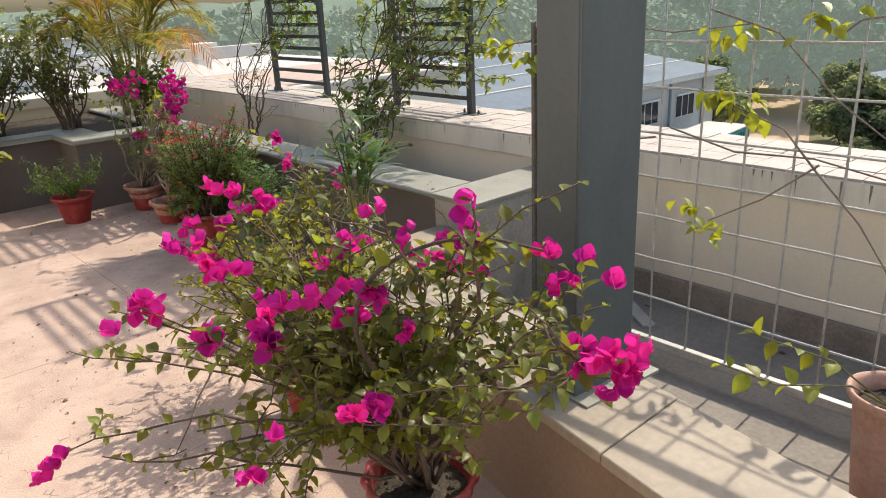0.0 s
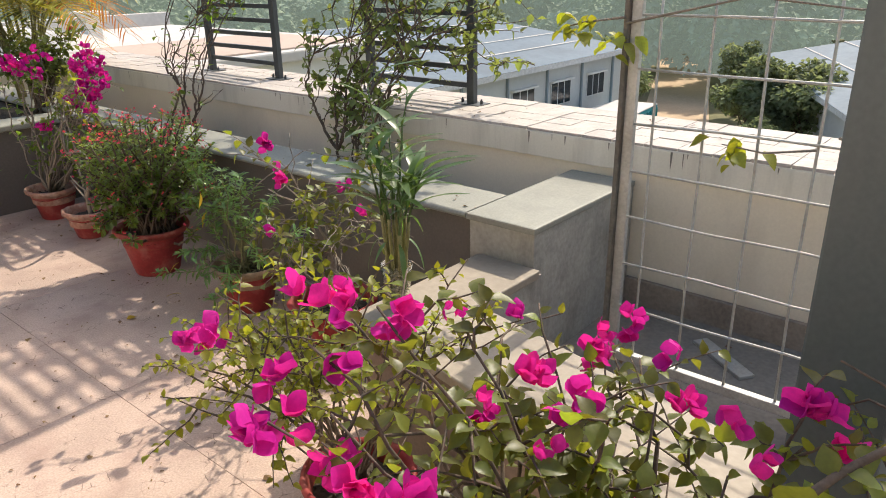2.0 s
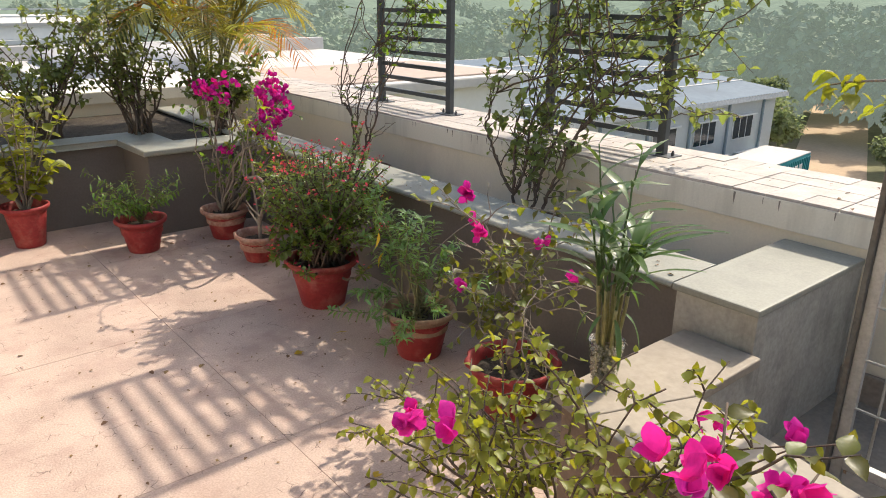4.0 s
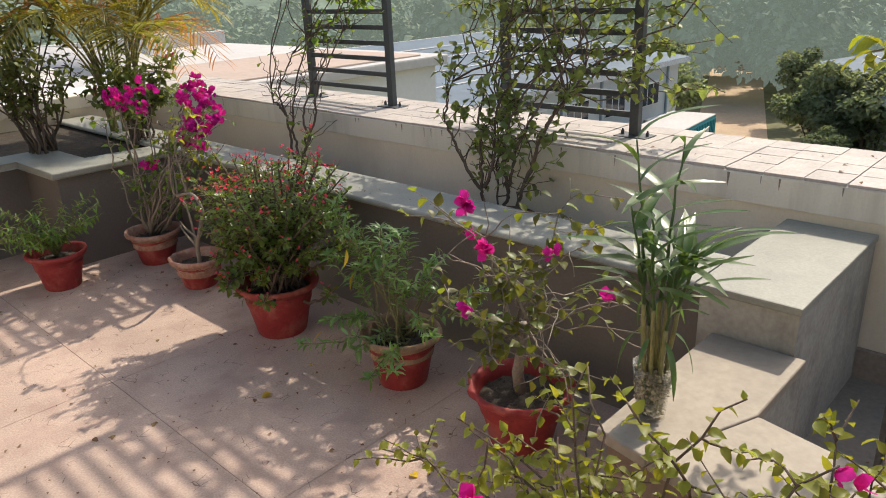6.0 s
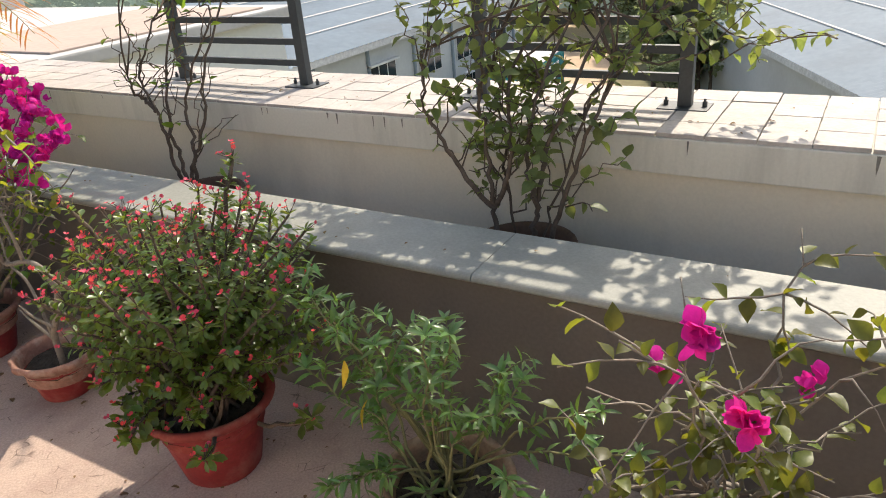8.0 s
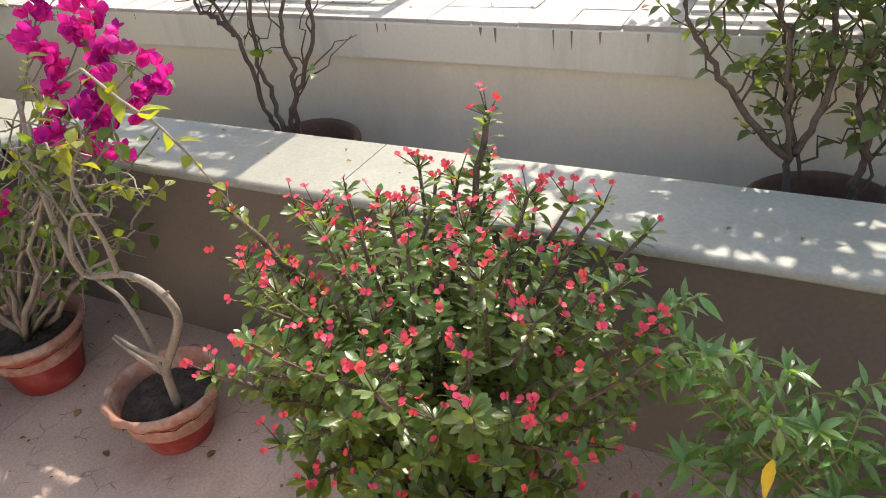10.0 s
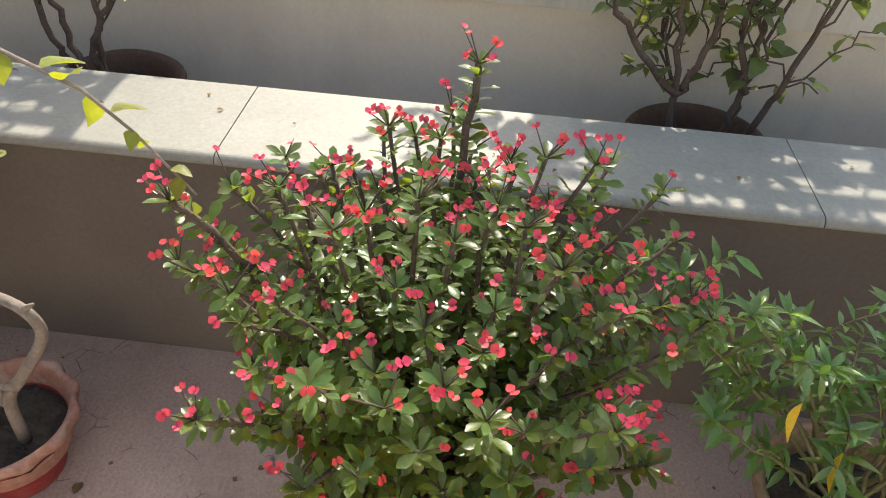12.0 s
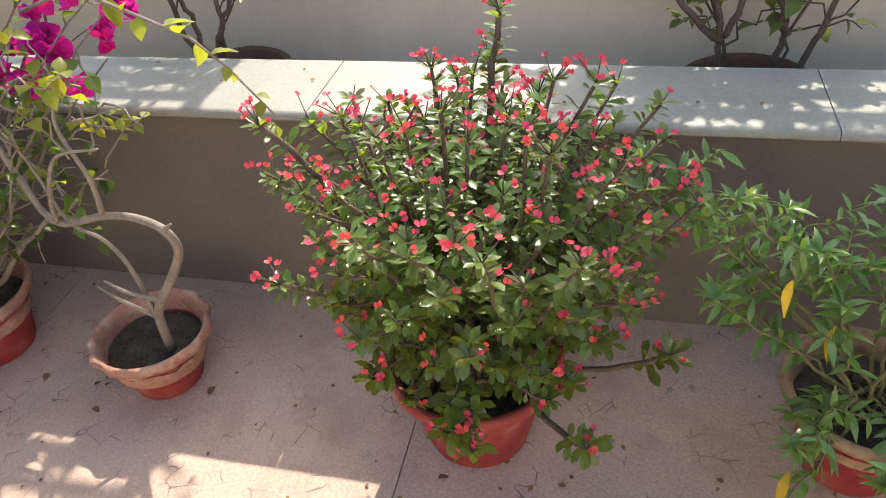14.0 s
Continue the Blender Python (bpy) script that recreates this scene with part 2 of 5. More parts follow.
    "earth": material("scrub_ground", (0.16, 0.15, 0.075), 0.95, 0.3, 0.2, 2.0, 0.1, stain=(0.30, 0.23, 0.15), stain_amount=0.7, stain_scale=0.06),
    "tree_leaf": material("tree_foliage", (0.175, 0.21, 0.135), 0.8, 0.25, 0.4, 3.0, 0.0, 0.2, island=0.45, translucent=0.5, glow_color=(1.7, 1.7, 1.0)),
    # the two far materials glow faintly in place of haze in the air
    "far_leaf": material("haze_glow_foliage", (0.15, 0.18, 0.12), 0.9, 0.3, 0.3, 2.0, 0.0, 0.1, island=0.4, haze=(0.30, 0.37, 0.34)),
    "far": material("haze_glow_woods", (0.10, 0.13, 0.09), 1.0, 0.45, 0.05, 0.3, 0.0, 0.0, haze=(0.36, 0.44, 0.43)),
}

# thin clear glass for the vase: see-through, with gloss towards its edges
glass = bpy.data.materials.new("clear_glass")
glass.use_nodes = True
gn, gl = glass.node_tree.nodes, glass.node_tree.links.new
clear, shine, rim_gloss, both_glass = gn.new("ShaderNodeBsdfTransparent"), gn.new("ShaderNodeBsdfGlossy"), gn.new("ShaderNodeLayerWeight"), gn.new("ShaderNodeMixShader")
clear.inputs["Color"].default_value = (0.96, 0.97, 0.95, 1)
shine.inputs["Roughness"].default_value, rim_gloss.inputs["Blend"].default_value = 0.05, 0.12
gl(rim_gloss.outputs["Facing"], both_glass.inputs[0])
gl(clear.outputs[0], both_glass.inputs[1])
gl(shine.outputs[0], both_glass.inputs[2])
gl(both_glass.outputs[0], gn["Material Output"].inputs["Surface"])
M["glass"] = glass


# ---- mesh helpers ----
def mesh_object(name, verts, faces, mat, parent=None, label="", smooth=False):
    me = bpy.data.meshes.new(name)
    me.from_pydata([tuple(v) for v in verts], [], faces)
    me.materials.append(M[mat])
    if smooth:
        me.polygons.foreach_set("use_smooth", [True] * len(me.polygons))
    ob = new(name, me)
    ob.parent = parent
    if label:
        tagged(ob, label)
    return ob


def part(name, bm, mat, parent=None, label="", smooth=False):
    me = bpy.data.meshes.new(name)
    bmesh.ops.recalc_face_normals(bm, faces=bm.faces)
    bm.to_mesh(me)
    bm.free()
    me.materials.append(M[mat])
    if smooth:
        me.polygons.foreach_set("use_smooth", [True] * len(me.polygons))
    ob = new(name, me)
    ob.parent = parent
    if label:
        tagged(ob, label)
    return ob


def box(x0, x1, y0, y1, z0, z1, bevel=0.0, bm=None, turn=None):
    own = bmesh.new()
    m = Matrix.Translation(((x0 + x1) / 2, (y0 + y1) / 2, (z0 + z1) / 2)) @ Matrix.Diagonal((abs(x1 - x0), abs(y1 - y0), abs(z1 - z0), 1))
    bmesh.ops.create_cube(own, size=1, matrix=m)
    if bevel:
        bmesh.ops.bevel(own, geom=own.edges[:], offset=bevel, segments=2, affect="EDGES", profile=0.6)
    if turn is not None:
        bmesh.ops.transform(own, matrix=turn, verts=own.verts)
    if bm is None:
        return own
    me = bpy.data.meshes.new("tmp")
    own.to_mesh(me)
    own.free()
    bm.from_mesh(me)
    bpy.data.meshes.remove(me)
    return bm


def prism(outline, z0, z1, bevel=0.0, top_only=False):
    """A slab with the given outline (anticlockwise), with rounded edges."""
    bm = bmesh.new()
    low = [bm.verts.new((x, y, z0)) for x, y in outline]
    high = [bm.verts.new((x, y, z1)) for x, y in outline]
    n = len(outline)
    bm.faces.new(list(reversed(low)))
    bm.faces.new(high)
    for i in range(n):
        bm.faces.new((low[i], low[(i + 1) % n], high[(i + 1) % n], high[i]))
    if bevel:
        bmesh.ops.bevel(bm, geom=bm.edges[:], offset=bevel, segments=3, affect="EDGES", profile=0.5)
    return bm


def thing(name, place, label, category, group="", kind=""):
    ob = new(name)
    ob.location = place
    ob.empty_display_size = 0.1
    return tagged(ob, label, category, group, kind)


def structure(ob, label, category):
    return tagged(ob, label, category, kind="structure")


def lathe(profile, steps=28, wave=0.0, waves=0, wave_from=99):
    """Verts and faces of a turned shape; from ring wave_from on the rim is fluted."""
    verts, faces = [], []
    for j, (r, z) in enumerate(profile):
        for i in range(steps):
            a = 2 * math.pi * i / steps
            rr = r * (1 + (wave * math.sin(waves * a) if wave_from <= j < wave_from + 4 else 0))
            verts.append((rr * math.cos(a), rr * math.sin(a), z))
    for j in range(len(profile) - 1):
        for i in range(steps):
            k = (i + 1) % steps
            faces.append((j * steps + i, j * steps + k, (j + 1) * steps + k, (j + 1) * steps + i))
    return verts, faces


def tube(points, radii, sides=6):
    """Verts and faces of a tapering tube along points."""
    P = np.array(points, float)
    n = len(P)
    D = np.gradient(P, axis=0)
    D /= np.linalg.norm(D, axis=1)[:, None] + 1e-9
    ref = np.array([0.31, 0.17, 0.93]) if abs(D[0][2]) < 0.9 else np.array([1.0, 0.2, 0])
    U = np.cross(D, ref)
    U /= np.linalg.norm(U, axis=1)[:, None] + 1e-9
    W = np.cross(D, U)
    R = np.broadcast_to(np.array(radii, float), (n,))
    a = np.arange(sides) * 2 * np.pi / sides
    ring = (U[:, None] * np.cos(a)[None, :, None] + W[:, None] * np.sin(a)[None, :, None]) * R[:, None, None] + P[:, None]
    faces = [(j * sides + i, j * sides + (i + 1) % sides, (j + 1) * sides + (i + 1) % sides, (j + 1) * sides + i)
             for j in range(n - 1) for i in range(sides)]
    faces.append(tuple(reversed(range(sides))))
    faces.append(tuple((n - 1) * sides + i for i in range(sides)))
    return ring.reshape(-1, 3), faces


class Heap:
    """Gathers many small pieces into one mesh."""
    def __init__(self):
        self.verts, self.faces, self.count = [], [], 0

    def add(self, v, f):
        self.verts.append(np.asarray(v, float))
        self.faces.extend(tuple(i + self.count for i in q) for q in f)
        self.count += len(v)

    def make(self, name, mat, parent=None, label="", smooth=True, kind=""):
        if not self.count:
            return None
        ob = mesh_object(name, np.concatenate(self.verts), self.faces, mat, parent, label, smooth)
        return tagged(ob, kind=kind) if kind else ob


# ---- the terrace: floor, walls, ledges ----
rng = random.Random(7)
floor = structure(part("floor", box(-3.5, 2.12, -2.6, 6.7, -0.25, -0.006), "grout"), "terrace floor of worn pink cement slabs with thin joints", "floor")
SLAB = 1.2
for i in range(5):
    for j in range(8):
        x1, y0 = 2.1 - i * SLAB, 4.515 - 6 * SLAB + j * SLAB
        part("slab", box(x1 - SLAB + 0.0012, x1 - 0.0012, max(y0, -2.6) + 0.0012, min(y0 + SLAB, 6.66) - 0.0012, -0.005, 0.0), "floor", floor)

BENCH_X0, BENCH_X1, BENCH_Z, END_Y = 2.06, 2.357, 0.613, 2.14
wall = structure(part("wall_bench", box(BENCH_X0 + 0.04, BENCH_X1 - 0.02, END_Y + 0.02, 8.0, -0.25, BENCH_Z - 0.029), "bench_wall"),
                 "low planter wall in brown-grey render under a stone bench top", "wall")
part("bench_end", box(BENCH_X0 + 0.012, 2.9, END_Y + 0.008, 2.46, -0.25, BENCH_Z - 0.026), "raw", wall, "weathered cement end face with dark stains")
joints = [2.478, 3.645, 4.822, 6.0, 7.2, 7.97]
for a, b in zip(joints[:-1], joints[1:]):
    edge = [(BENCH_X0 + 0.018 * (1 - math.sin(q)), BENCH_Z - 0.018 * (1 - math.cos(q))) for q in [radians(15 * i) for i in range(7)]]
    sect = edge + [(BENCH_X0 + 0.004, BENCH_Z - 0.022), (BENCH_X0 + 0.014, BENCH_Z - 0.029), (BENCH_X1, BENCH_Z - 0.029), (BENCH_X1, BENCH_Z)]
    n = len(sect)
    v = [(x, y, z) for y in (a + 0.0012, b - 0.0012) for x, z in sect]
    mesh_object("slab", v, [(i, (i + 1) % n, n + (i + 1) % n, n + i) for i in range(n)] + [tuple(range(n - 1, -1, -1)), tuple(range(n, 2 * n))], "kota", wall)
part("slab", box(BENCH_X0, 2.899, END_Y, 2.476, BENCH_Z - 0.028, BENCH_Z, 0.007), "kota", wall)

# lower step in front of the bench end, and the ledge that runs off from it askew
LEDGE_Z, SKEW = 0.455, 0.2045
right = lambda y: 1.675 - SKEW * (2.108 - y)
left = lambda y: 1.355 - SKEW * (2.405 - y)
ledge = structure(part("wall_ledge", prism([(left(-2.6) + 0.03, -2.6), (right(-2.6) - 0.03, -2.6), (right(2.108) - 0.03, 2.12), (right(2.108) - 0.03, 2.385), (left(2.385) + 0.03, 2.385)], -0.25, LEDGE_Z - 0.035),
                       "ledge_wall"), "low rendered wall with stone coping beside the terrace", "wall")
part("step_body", box(1.63, 2.1, 2.128, 2.385, -0.25, LEDGE_Z - 0.035), "raw", ledge, "weathered cement step")
part("slab", prism([(1.677, 2.108), (2.058, 2.108), (2.058, 2.405), (1.355, 2.405), (left(2.245), 2.245)], LEDGE_Z - 0.036, LEDGE_Z, 0.006), "ledge_stone", ledge)
cuts = [0.98, 0.62, -0.6, -1.8, -2.6]
part("slab", prism([(left(0.983), 0.983), (right(0.983), 0.983), (1.674, 2.105), (left(2.242), 2.242)], LEDGE_Z - 0.036, LEDGE_Z, 0.006), "ledge_stone", ledge)
for b, a in zip(cuts[:-1], cuts[1:]):
    part("slab", prism([(left(a + 0.003), a + 0.003), (right(a + 0.003), a + 0.003), (right(b), b), (left(b), b)], LEDGE_Z - 0.036, LEDGE_Z, 0.007), "ledge_stone", ledge)

structure(part("floor_gutter", prism([(right(-2.6) - 0.06, -2.6), (2.9, -2.6), (2.9, 2.2), (right(2.108) - 0.06, 2.2)], -0.25, 0.005), "recess"), "grey cement gutter floor behind the wire fence", "floor")
structure(part("floor_trough", box(2.33, 2.9, 2.45, 8.0, -0.25, 0.16), "recess"), "cement bed between the bench and the parapet", "floor")

# parapet along the edge
PX0, PX1, PZ = 2.90, 3.53, 0.785
par = structure(part("wall_parapet", box(PX0 + 0.018, PX1 - 0.02, -2.8, 8.6, -1.2, PZ - 0.14), "cream"), "cream painted parapet wall with a tiled top", "wall")
part("coping", box(PX0, PX1, -2.8, 8.6, PZ - 0.139, PZ - 0.012, 0.006), "cream_band", par, "pale coping beam with rain streaks")
# darker band along the lowest 13 cm of the parapet face
structure(part("trim_skirting", box(PX0 - 0.012, PX0 + 0.016, -2.6, 2.15, -0.01, 0.13, 0.004), "foot_band"), "darker band along the wall foot", "skirting")
for k in range(34):
    y = rng.uniform(0.2, 7.6)
    h, w = rng.choice((0.03, 0.04, 0.05, 0.07, 0.1)) * rng.uniform(0.7, 1.2), rng.uniform(0.002, 0.006)
    v = [(PX0 - 0.0012, y - w, PZ - 0.016), (PX0 - 0.0012, y + w, PZ - 0.016), (PX0 - 0.0012, y + w * 0.7, PZ - 0.016 - h * 0.6), (PX0 - 0.0012, y + w * 0.1, PZ - 0.016 - h), (PX0 - 0.0012, y - w * 0.6, PZ - 0.016 - h * 0.5)]
    mesh_object("rain_streak", v, [(0, 1, 2, 3, 4)], "streak", par)

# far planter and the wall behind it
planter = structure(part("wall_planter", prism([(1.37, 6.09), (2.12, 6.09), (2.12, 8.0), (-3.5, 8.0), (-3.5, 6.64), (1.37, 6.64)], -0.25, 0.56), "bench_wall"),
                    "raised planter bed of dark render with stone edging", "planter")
part("edging", prism([(1.33, 6.05), (2.059, 6.05), (2.059, 6.3), (1.62, 6.3), (1.62, 6.86), (-3.5, 6.86), (-3.5, 6.6), (1.33, 6.6)], 0.56, 0.605, 0.012), "kota", planter, "chipped stone edging")
part("bed_soil", box(-3.5, 1.64, 6.84, 8.0, 0.5, 0.575), "soil", planter)
part("bed_soil", box(1.64, 2.098, 6.28, 8.0, 0.5, 0.575), "soil", planter)
back = structure(part("wall_far", box(-3.5, PX1 - 0.05, 8.0, 8.5, -1.2, 0.68), "cream"), "cream parapet wall beyond the planter", "wall")
part("coping", box(-3.5, PX0 - 0.002, 7.97, 8.53, 0.68, 0.785, 0.008), "cream_band", back)
# unseen wall, added so that sunlight bounces back as warm fill
structure(part("wall_house", box(-3.9, -3.5, -2.9, 8.5, -0.25, 3.0), "cream"), "plain cream wall, unseen, added to bounce light onto the terrace", "wall")
structure(part("wall_near", box(-3.5, 3.5, -2.95, -2.6, -1.2, 0.785), "cream"), "plain cream parapet wall closing the terrace", "wall")

# steel pillar on the ledge: two flanges and a web, on a base plate
pillar = thing("steel_pillar", (1.29, 0.9, LEDGE_Z), "slate-green painted steel pillar standing on the stone ledge", "pillar", kind="structure")
turn = Matrix.Rotation(radians(-5), 4, "Z")
part("shaft", box(-0.125, 0.125, -0.08, 0.08, 0.0, 2.7, 0.006, turn=turn), "steel", pillar)
part("seam", box(-0.127, -0.121, -0.072, -0.066, 0.02, 2.7, turn=turn), "steel", pillar)
part("base_plate", box(-0.14, 0.19, -0.14, 0.09, -0.002, 0.008, 0.002, turn=turn), "kota", pillar, "chipped mortar bed")

# wire fence behind the ledge
fence = thing("wire_fence", (2.24, 1.88, 0.0), "galvanised wire grid fence panel in a rusty steel frame", "fence")
part("post", box(-0.012, 0.012, -0.026, 0.012, 0.005, 1.46, 0.003), "galv", fence)
part("flange", box(-0.03, 0.015, 0.013, 0.03, 0.005, 1.46, 0.003), "flange", fence, "dark weathered angle flange")
v, f = tube([(0, 0.012, 1.44), (0, -0.03, 1.50), (0, -0.20, 1.67), (0, -0.26, 1.70), (0, -3.4, 1.70)], 0.02, 8)
mesh_object("top_rail", v, f, "galv", fence, smooth=True)
part("bottom_rail", box(-0.016, 0.016, -3.4, -0.026, 0.085, 0.122, 0.004), "galv", fence)
for k in range(18):
    y = -0.09 - k * 0.178
    bend = [(0.004 + rng.uniform(-0.004, 0.004), y + rng.uniform(-0.004, 0.004), z) for z in (0.12, 0.5, 0.9, 1.3, 1.69)]
    v, f = tube(bend, 0.0048, 6)
    mesh_object("rod", v, f, "galv", fence, smooth=True)
for z in (0.311, 0.496, 0.676, 0.85, 1.025, 1.211, 1.385, 1.56):
    pts = [(-0.006 + rng.uniform(-0.002, 0.002), y, z + rng.uniform(-0.006, 0.006)) for y in np.linspace(-0.02 if z < 1.5 else -0.1, -3.4, 12)]
    v, f = tube(pts, 0.005, 6)
    mesh_object("rod", v, f, "galv", fence, smooth=True)
# flat strip standing in for a bright patch of light on the gutter floor
tagged(part("board", box(-0.035, 0.035, -0.16, 0.16, 0, 0.015, 0.003, turn=Matrix.Translation((2.62, 1.56, 0.005)) @ Matrix.Rotation(radians(-35), 4, "Z")), "galv"),
       "thin pale strip in place of a light patch on the floor", "board")


# two trellis ladders standing on the parapet
def trellis(y0, y1):
    t = thing("trellis", (3.25, y0, PZ), "dark grey metal ladder trellis bolted to the parapet", "trellis", "trellises on the parapet")
    for y in (0.0, y1 - y0):
        part("leg", box(-0.02, 0.02, y - 0.025, y + 0.025, 0.0, 2.28, 0.003), "trellis", t)
        foot = part("foot_plate", box(-0.06, 0.06, y - 0.09, y + 0.09, 0.0, 0.008, 0.002), "trellis", t)
        for dy in (-0.07, 0.07):
            v, f = lathe([(0.0, 0.008), (0.009, 0.008), (0.009, 0.026), (0.005, 0.026), (0.005, 0.036), (0, 0.036)], 8)
            mesh_object("bolt", [(q[0], q[1] + y + dy, q[2]) for q in v], f, "trellis", foot)
    for k in range(22):
        z = 0.11 + k * 0.1
        part("rung", box(-0.012, 0.012, 0.027, y1 - y0 - 0.027, z - 0.015, z + 0.015, 0.002), "trellis", t)


trellis(3.367, 4.2)
trellis(5.17, 6.02)


# ---- plants: leaves, flowers, pots ----
def leaf_shape(widths, fold=0.25, curl=0.25, wave=0.0):
    """A leaf one unit long on +x: half widths at even stations, folded on its rib and drooping to its tip."""
    n = len(widths)
    v, f = [], []
    for i, w in enumerate(widths):
        s = i / (n - 1)
        z = -curl * s * s
        u = wave * math.sin(9 * s)
        v += [(s, w, z + fold * w + u), (s, 0, z), (s, -w, z + fold * w - u)]
    for i in range(n - 1):
        a, b = 3 * i, 3 * i + 3
        f += [(a, a + 1, b + 1, b), (a + 1, a + 2, b + 2, b + 1)]
    return np.array(v), f


OVATE = leaf_shape((0.02, 0.26, 0.36, 0.30, 0.17, 0.01), 0.35, 0.22, 0.03)
ROUND = leaf_shape((0.03, 0.30, 0.44, 0.45, 0.30, 0.02), 0.3, 0.2, 0.03)
SPOON = leaf_shape((0.035, 0.07, 0.13, 0.20, 0.195, 0.03), 0.25, 0.2, 0.01)
LANCE = leaf_shape((0.02, 0.09, 0.135, 0.125, 0.07, 0.005), 0.3, 0.4, 0.0)
BLADE = leaf_shape((0.014, 0.04, 0.068, 0.082, 0.08, 0.066, 0.038, 0.003), 0.3, 0.85, 0.016)
STRAP = leaf_shape((0.01, 0.022, 0.026, 0.022, 0.003), 0.5, 0.25, 0.0)


def turn_to(d, up):
    x = d / (np.linalg.norm(d, axis=-1, keepdims=True) + 1e-9)
    z = up - x * np.sum(up * x, axis=-1, keepdims=True)
    z /= np.linalg.norm(z, axis=-1, keepdims=True) + 1e-9
    return x, np.cross(z, x), z


def shape_mesh(name, shape, mat):
    me = bpy.data.meshes.new(name)
    me.from_pydata([tuple(p) for p in shape[0]], [], shape[1])
    me.materials.append(M[mat])
    me.polygons.foreach_set("use_smooth", [True] * len(me.polygons))
    return me


def put_leaves(owner, shape, mat, pos, dirs, ups, sizes, singles=0, name="leaf"):
    """Leaves at pos: the first ones as parts of their own, the rest joined."""
    if not len(pos):
        return
    pos, dirs, ups, sizes = (np.array(a, float) for a in (pos, dirs, ups, sizes))
    X, Y, Z = turn_to(dirs, ups)
    order = np.random.RandomState(len(pos)).permutation(len(pos))
    if singles:
        me = shape_mesh(name, shape, mat)
        for i in order[:singles]:
            ob = new(name, me)
            ob.parent = owner
            m = Matrix.Identity(4)
            for r in range(3):
                m[r][0], m[r][1], m[r][2], m[r][3] = X[i][r] * sizes[i], Y[i][r] * sizes[i], Z[i][r] * sizes[i], pos[i][r]
            ob.matrix_basis = m
    rest = order[singles:]
    if len(rest):
        V = shape[0]
        out = (X[rest][:, None] * V[None, :, 0:1] + Y[rest][:, None] * V[None, :, 1:2] + Z[rest][:, None] * V[None, :, 2:3]) * sizes[rest][:, None, None] + pos[rest][:, None]
        k = len(V)
        faces = [tuple(q + j * k for q in f) for j in range(len(rest)) for f in shape[1]]
        tagged(mesh_object("foliage", out.reshape(-1, 3), faces, mat, owner, smooth=True), kind="stuff")


def petals(florets, size, seed, spread=0.6):
    """A flower head of papery bracts, three to each floret."""
    h = Heap()
    bract = leaf_shape((0.08, 0.30, 0.43, 0.46, 0.40, 0.25, 0.05), 0.22, -0.28, 0.05)
    r = random.Random(seed)
    for k in range(florets):
        axis = Vector((r.uniform(-1, 1), r.uniform(-1, 1), r.uniform(0.2, 1.2))).normalized()
        q = axis.to_track_quat("Z", "Y")
        o = np.array([r.uniform(-1, 1), r.uniform(-1, 1), r.uniform(-0.6, 0.6)]) * size * spread
        for j in range(3):
            a, tilt = 2.09 * j + r.uniform(-0.25, 0.25), r.uniform(0.45, 1.05)
            d = q @ Vector((math.cos(a) * math.cos(tilt), math.sin(a) * math.cos(tilt), math.sin(tilt)))
            X, Y, Z = turn_to(np.array([d]), np.array([axis]))
            V = bract[0]
            h.add((X * V[:, :1] + Y * V[:, 1:2] + Z * V[:, 2:]) * size * r.uniform(0.85, 1.15) + o, bract[1])
    return h


def flower_mesh(name, heap, mat):
    me = bpy.data.meshes.new(name)
    me.from_pydata([tuple(p) for p in np.concatenate(heap.verts)], [], heap.faces)
    me.materials.append(M[mat])
    me.polygons.foreach_set("use_smooth", [True] * len(me.polygons))
    return me


BRACTS = [flower_mesh("flower", petals(c, 0.036, 40 + c, 0.58), "magenta") for c in (7, 5, 3, 2)]


def small_flower():
    """Two broad bracts cupped round a small raised eye."""
    h = Heap()
    disc = leaf_shape((0.22, 0.52, 0.66, 0.60, 0.38, 0.06), 0.16, -0.22)
    for a in (0.0, math.pi):
        d = np.array([[math.cos(a), math.sin(a), 0.22]])
        X, Y, Z = turn_to(d, np.array([[0, 0, 1.0]]))
        V = disc[0]
        h.add((X * V[:, :1] + Y * V[:, 1:2] + Z * V[:, 2:]) * 0.0115, disc[1])
    for k in range(3):
        a = 2.09 * k
        o = np.array([0.0016 * math.cos(a), 0.0016 * math.sin(a), 0.0])
        v = np.array([(1, 0, 0.2), (0, 1, 0.2), (-1, 0, 0.2), (0, -1, 0.2), (0, 0, 2.6)]) * 0.0014 + o
        h.add(v, [(0, 1, 4), (1, 2, 4), (2, 3, 4), (3, 0, 4)])
    return h


RED_FLOWER = flower_mesh("flower", small_flower(), "red_flower")


def set_flower(owner, me, p, r, size=1.0, face=None):
    ob = new("flower", me)
    ob.parent = owner
    if face is None:
        face = (r.uniform(-0.8, 0.4), r.uniform(-0.7, 0.5), r.uniform(0.1, 1.0))
    q = Vector(face).to_track_quat("Z", "Y") @ Euler((0, 0, r.uniform(0, 6.28))).to_quaternion()
    ob.matrix_basis = Matrix.LocRotScale(Vector(p), q, Vector((size, size, size)))
    return ob


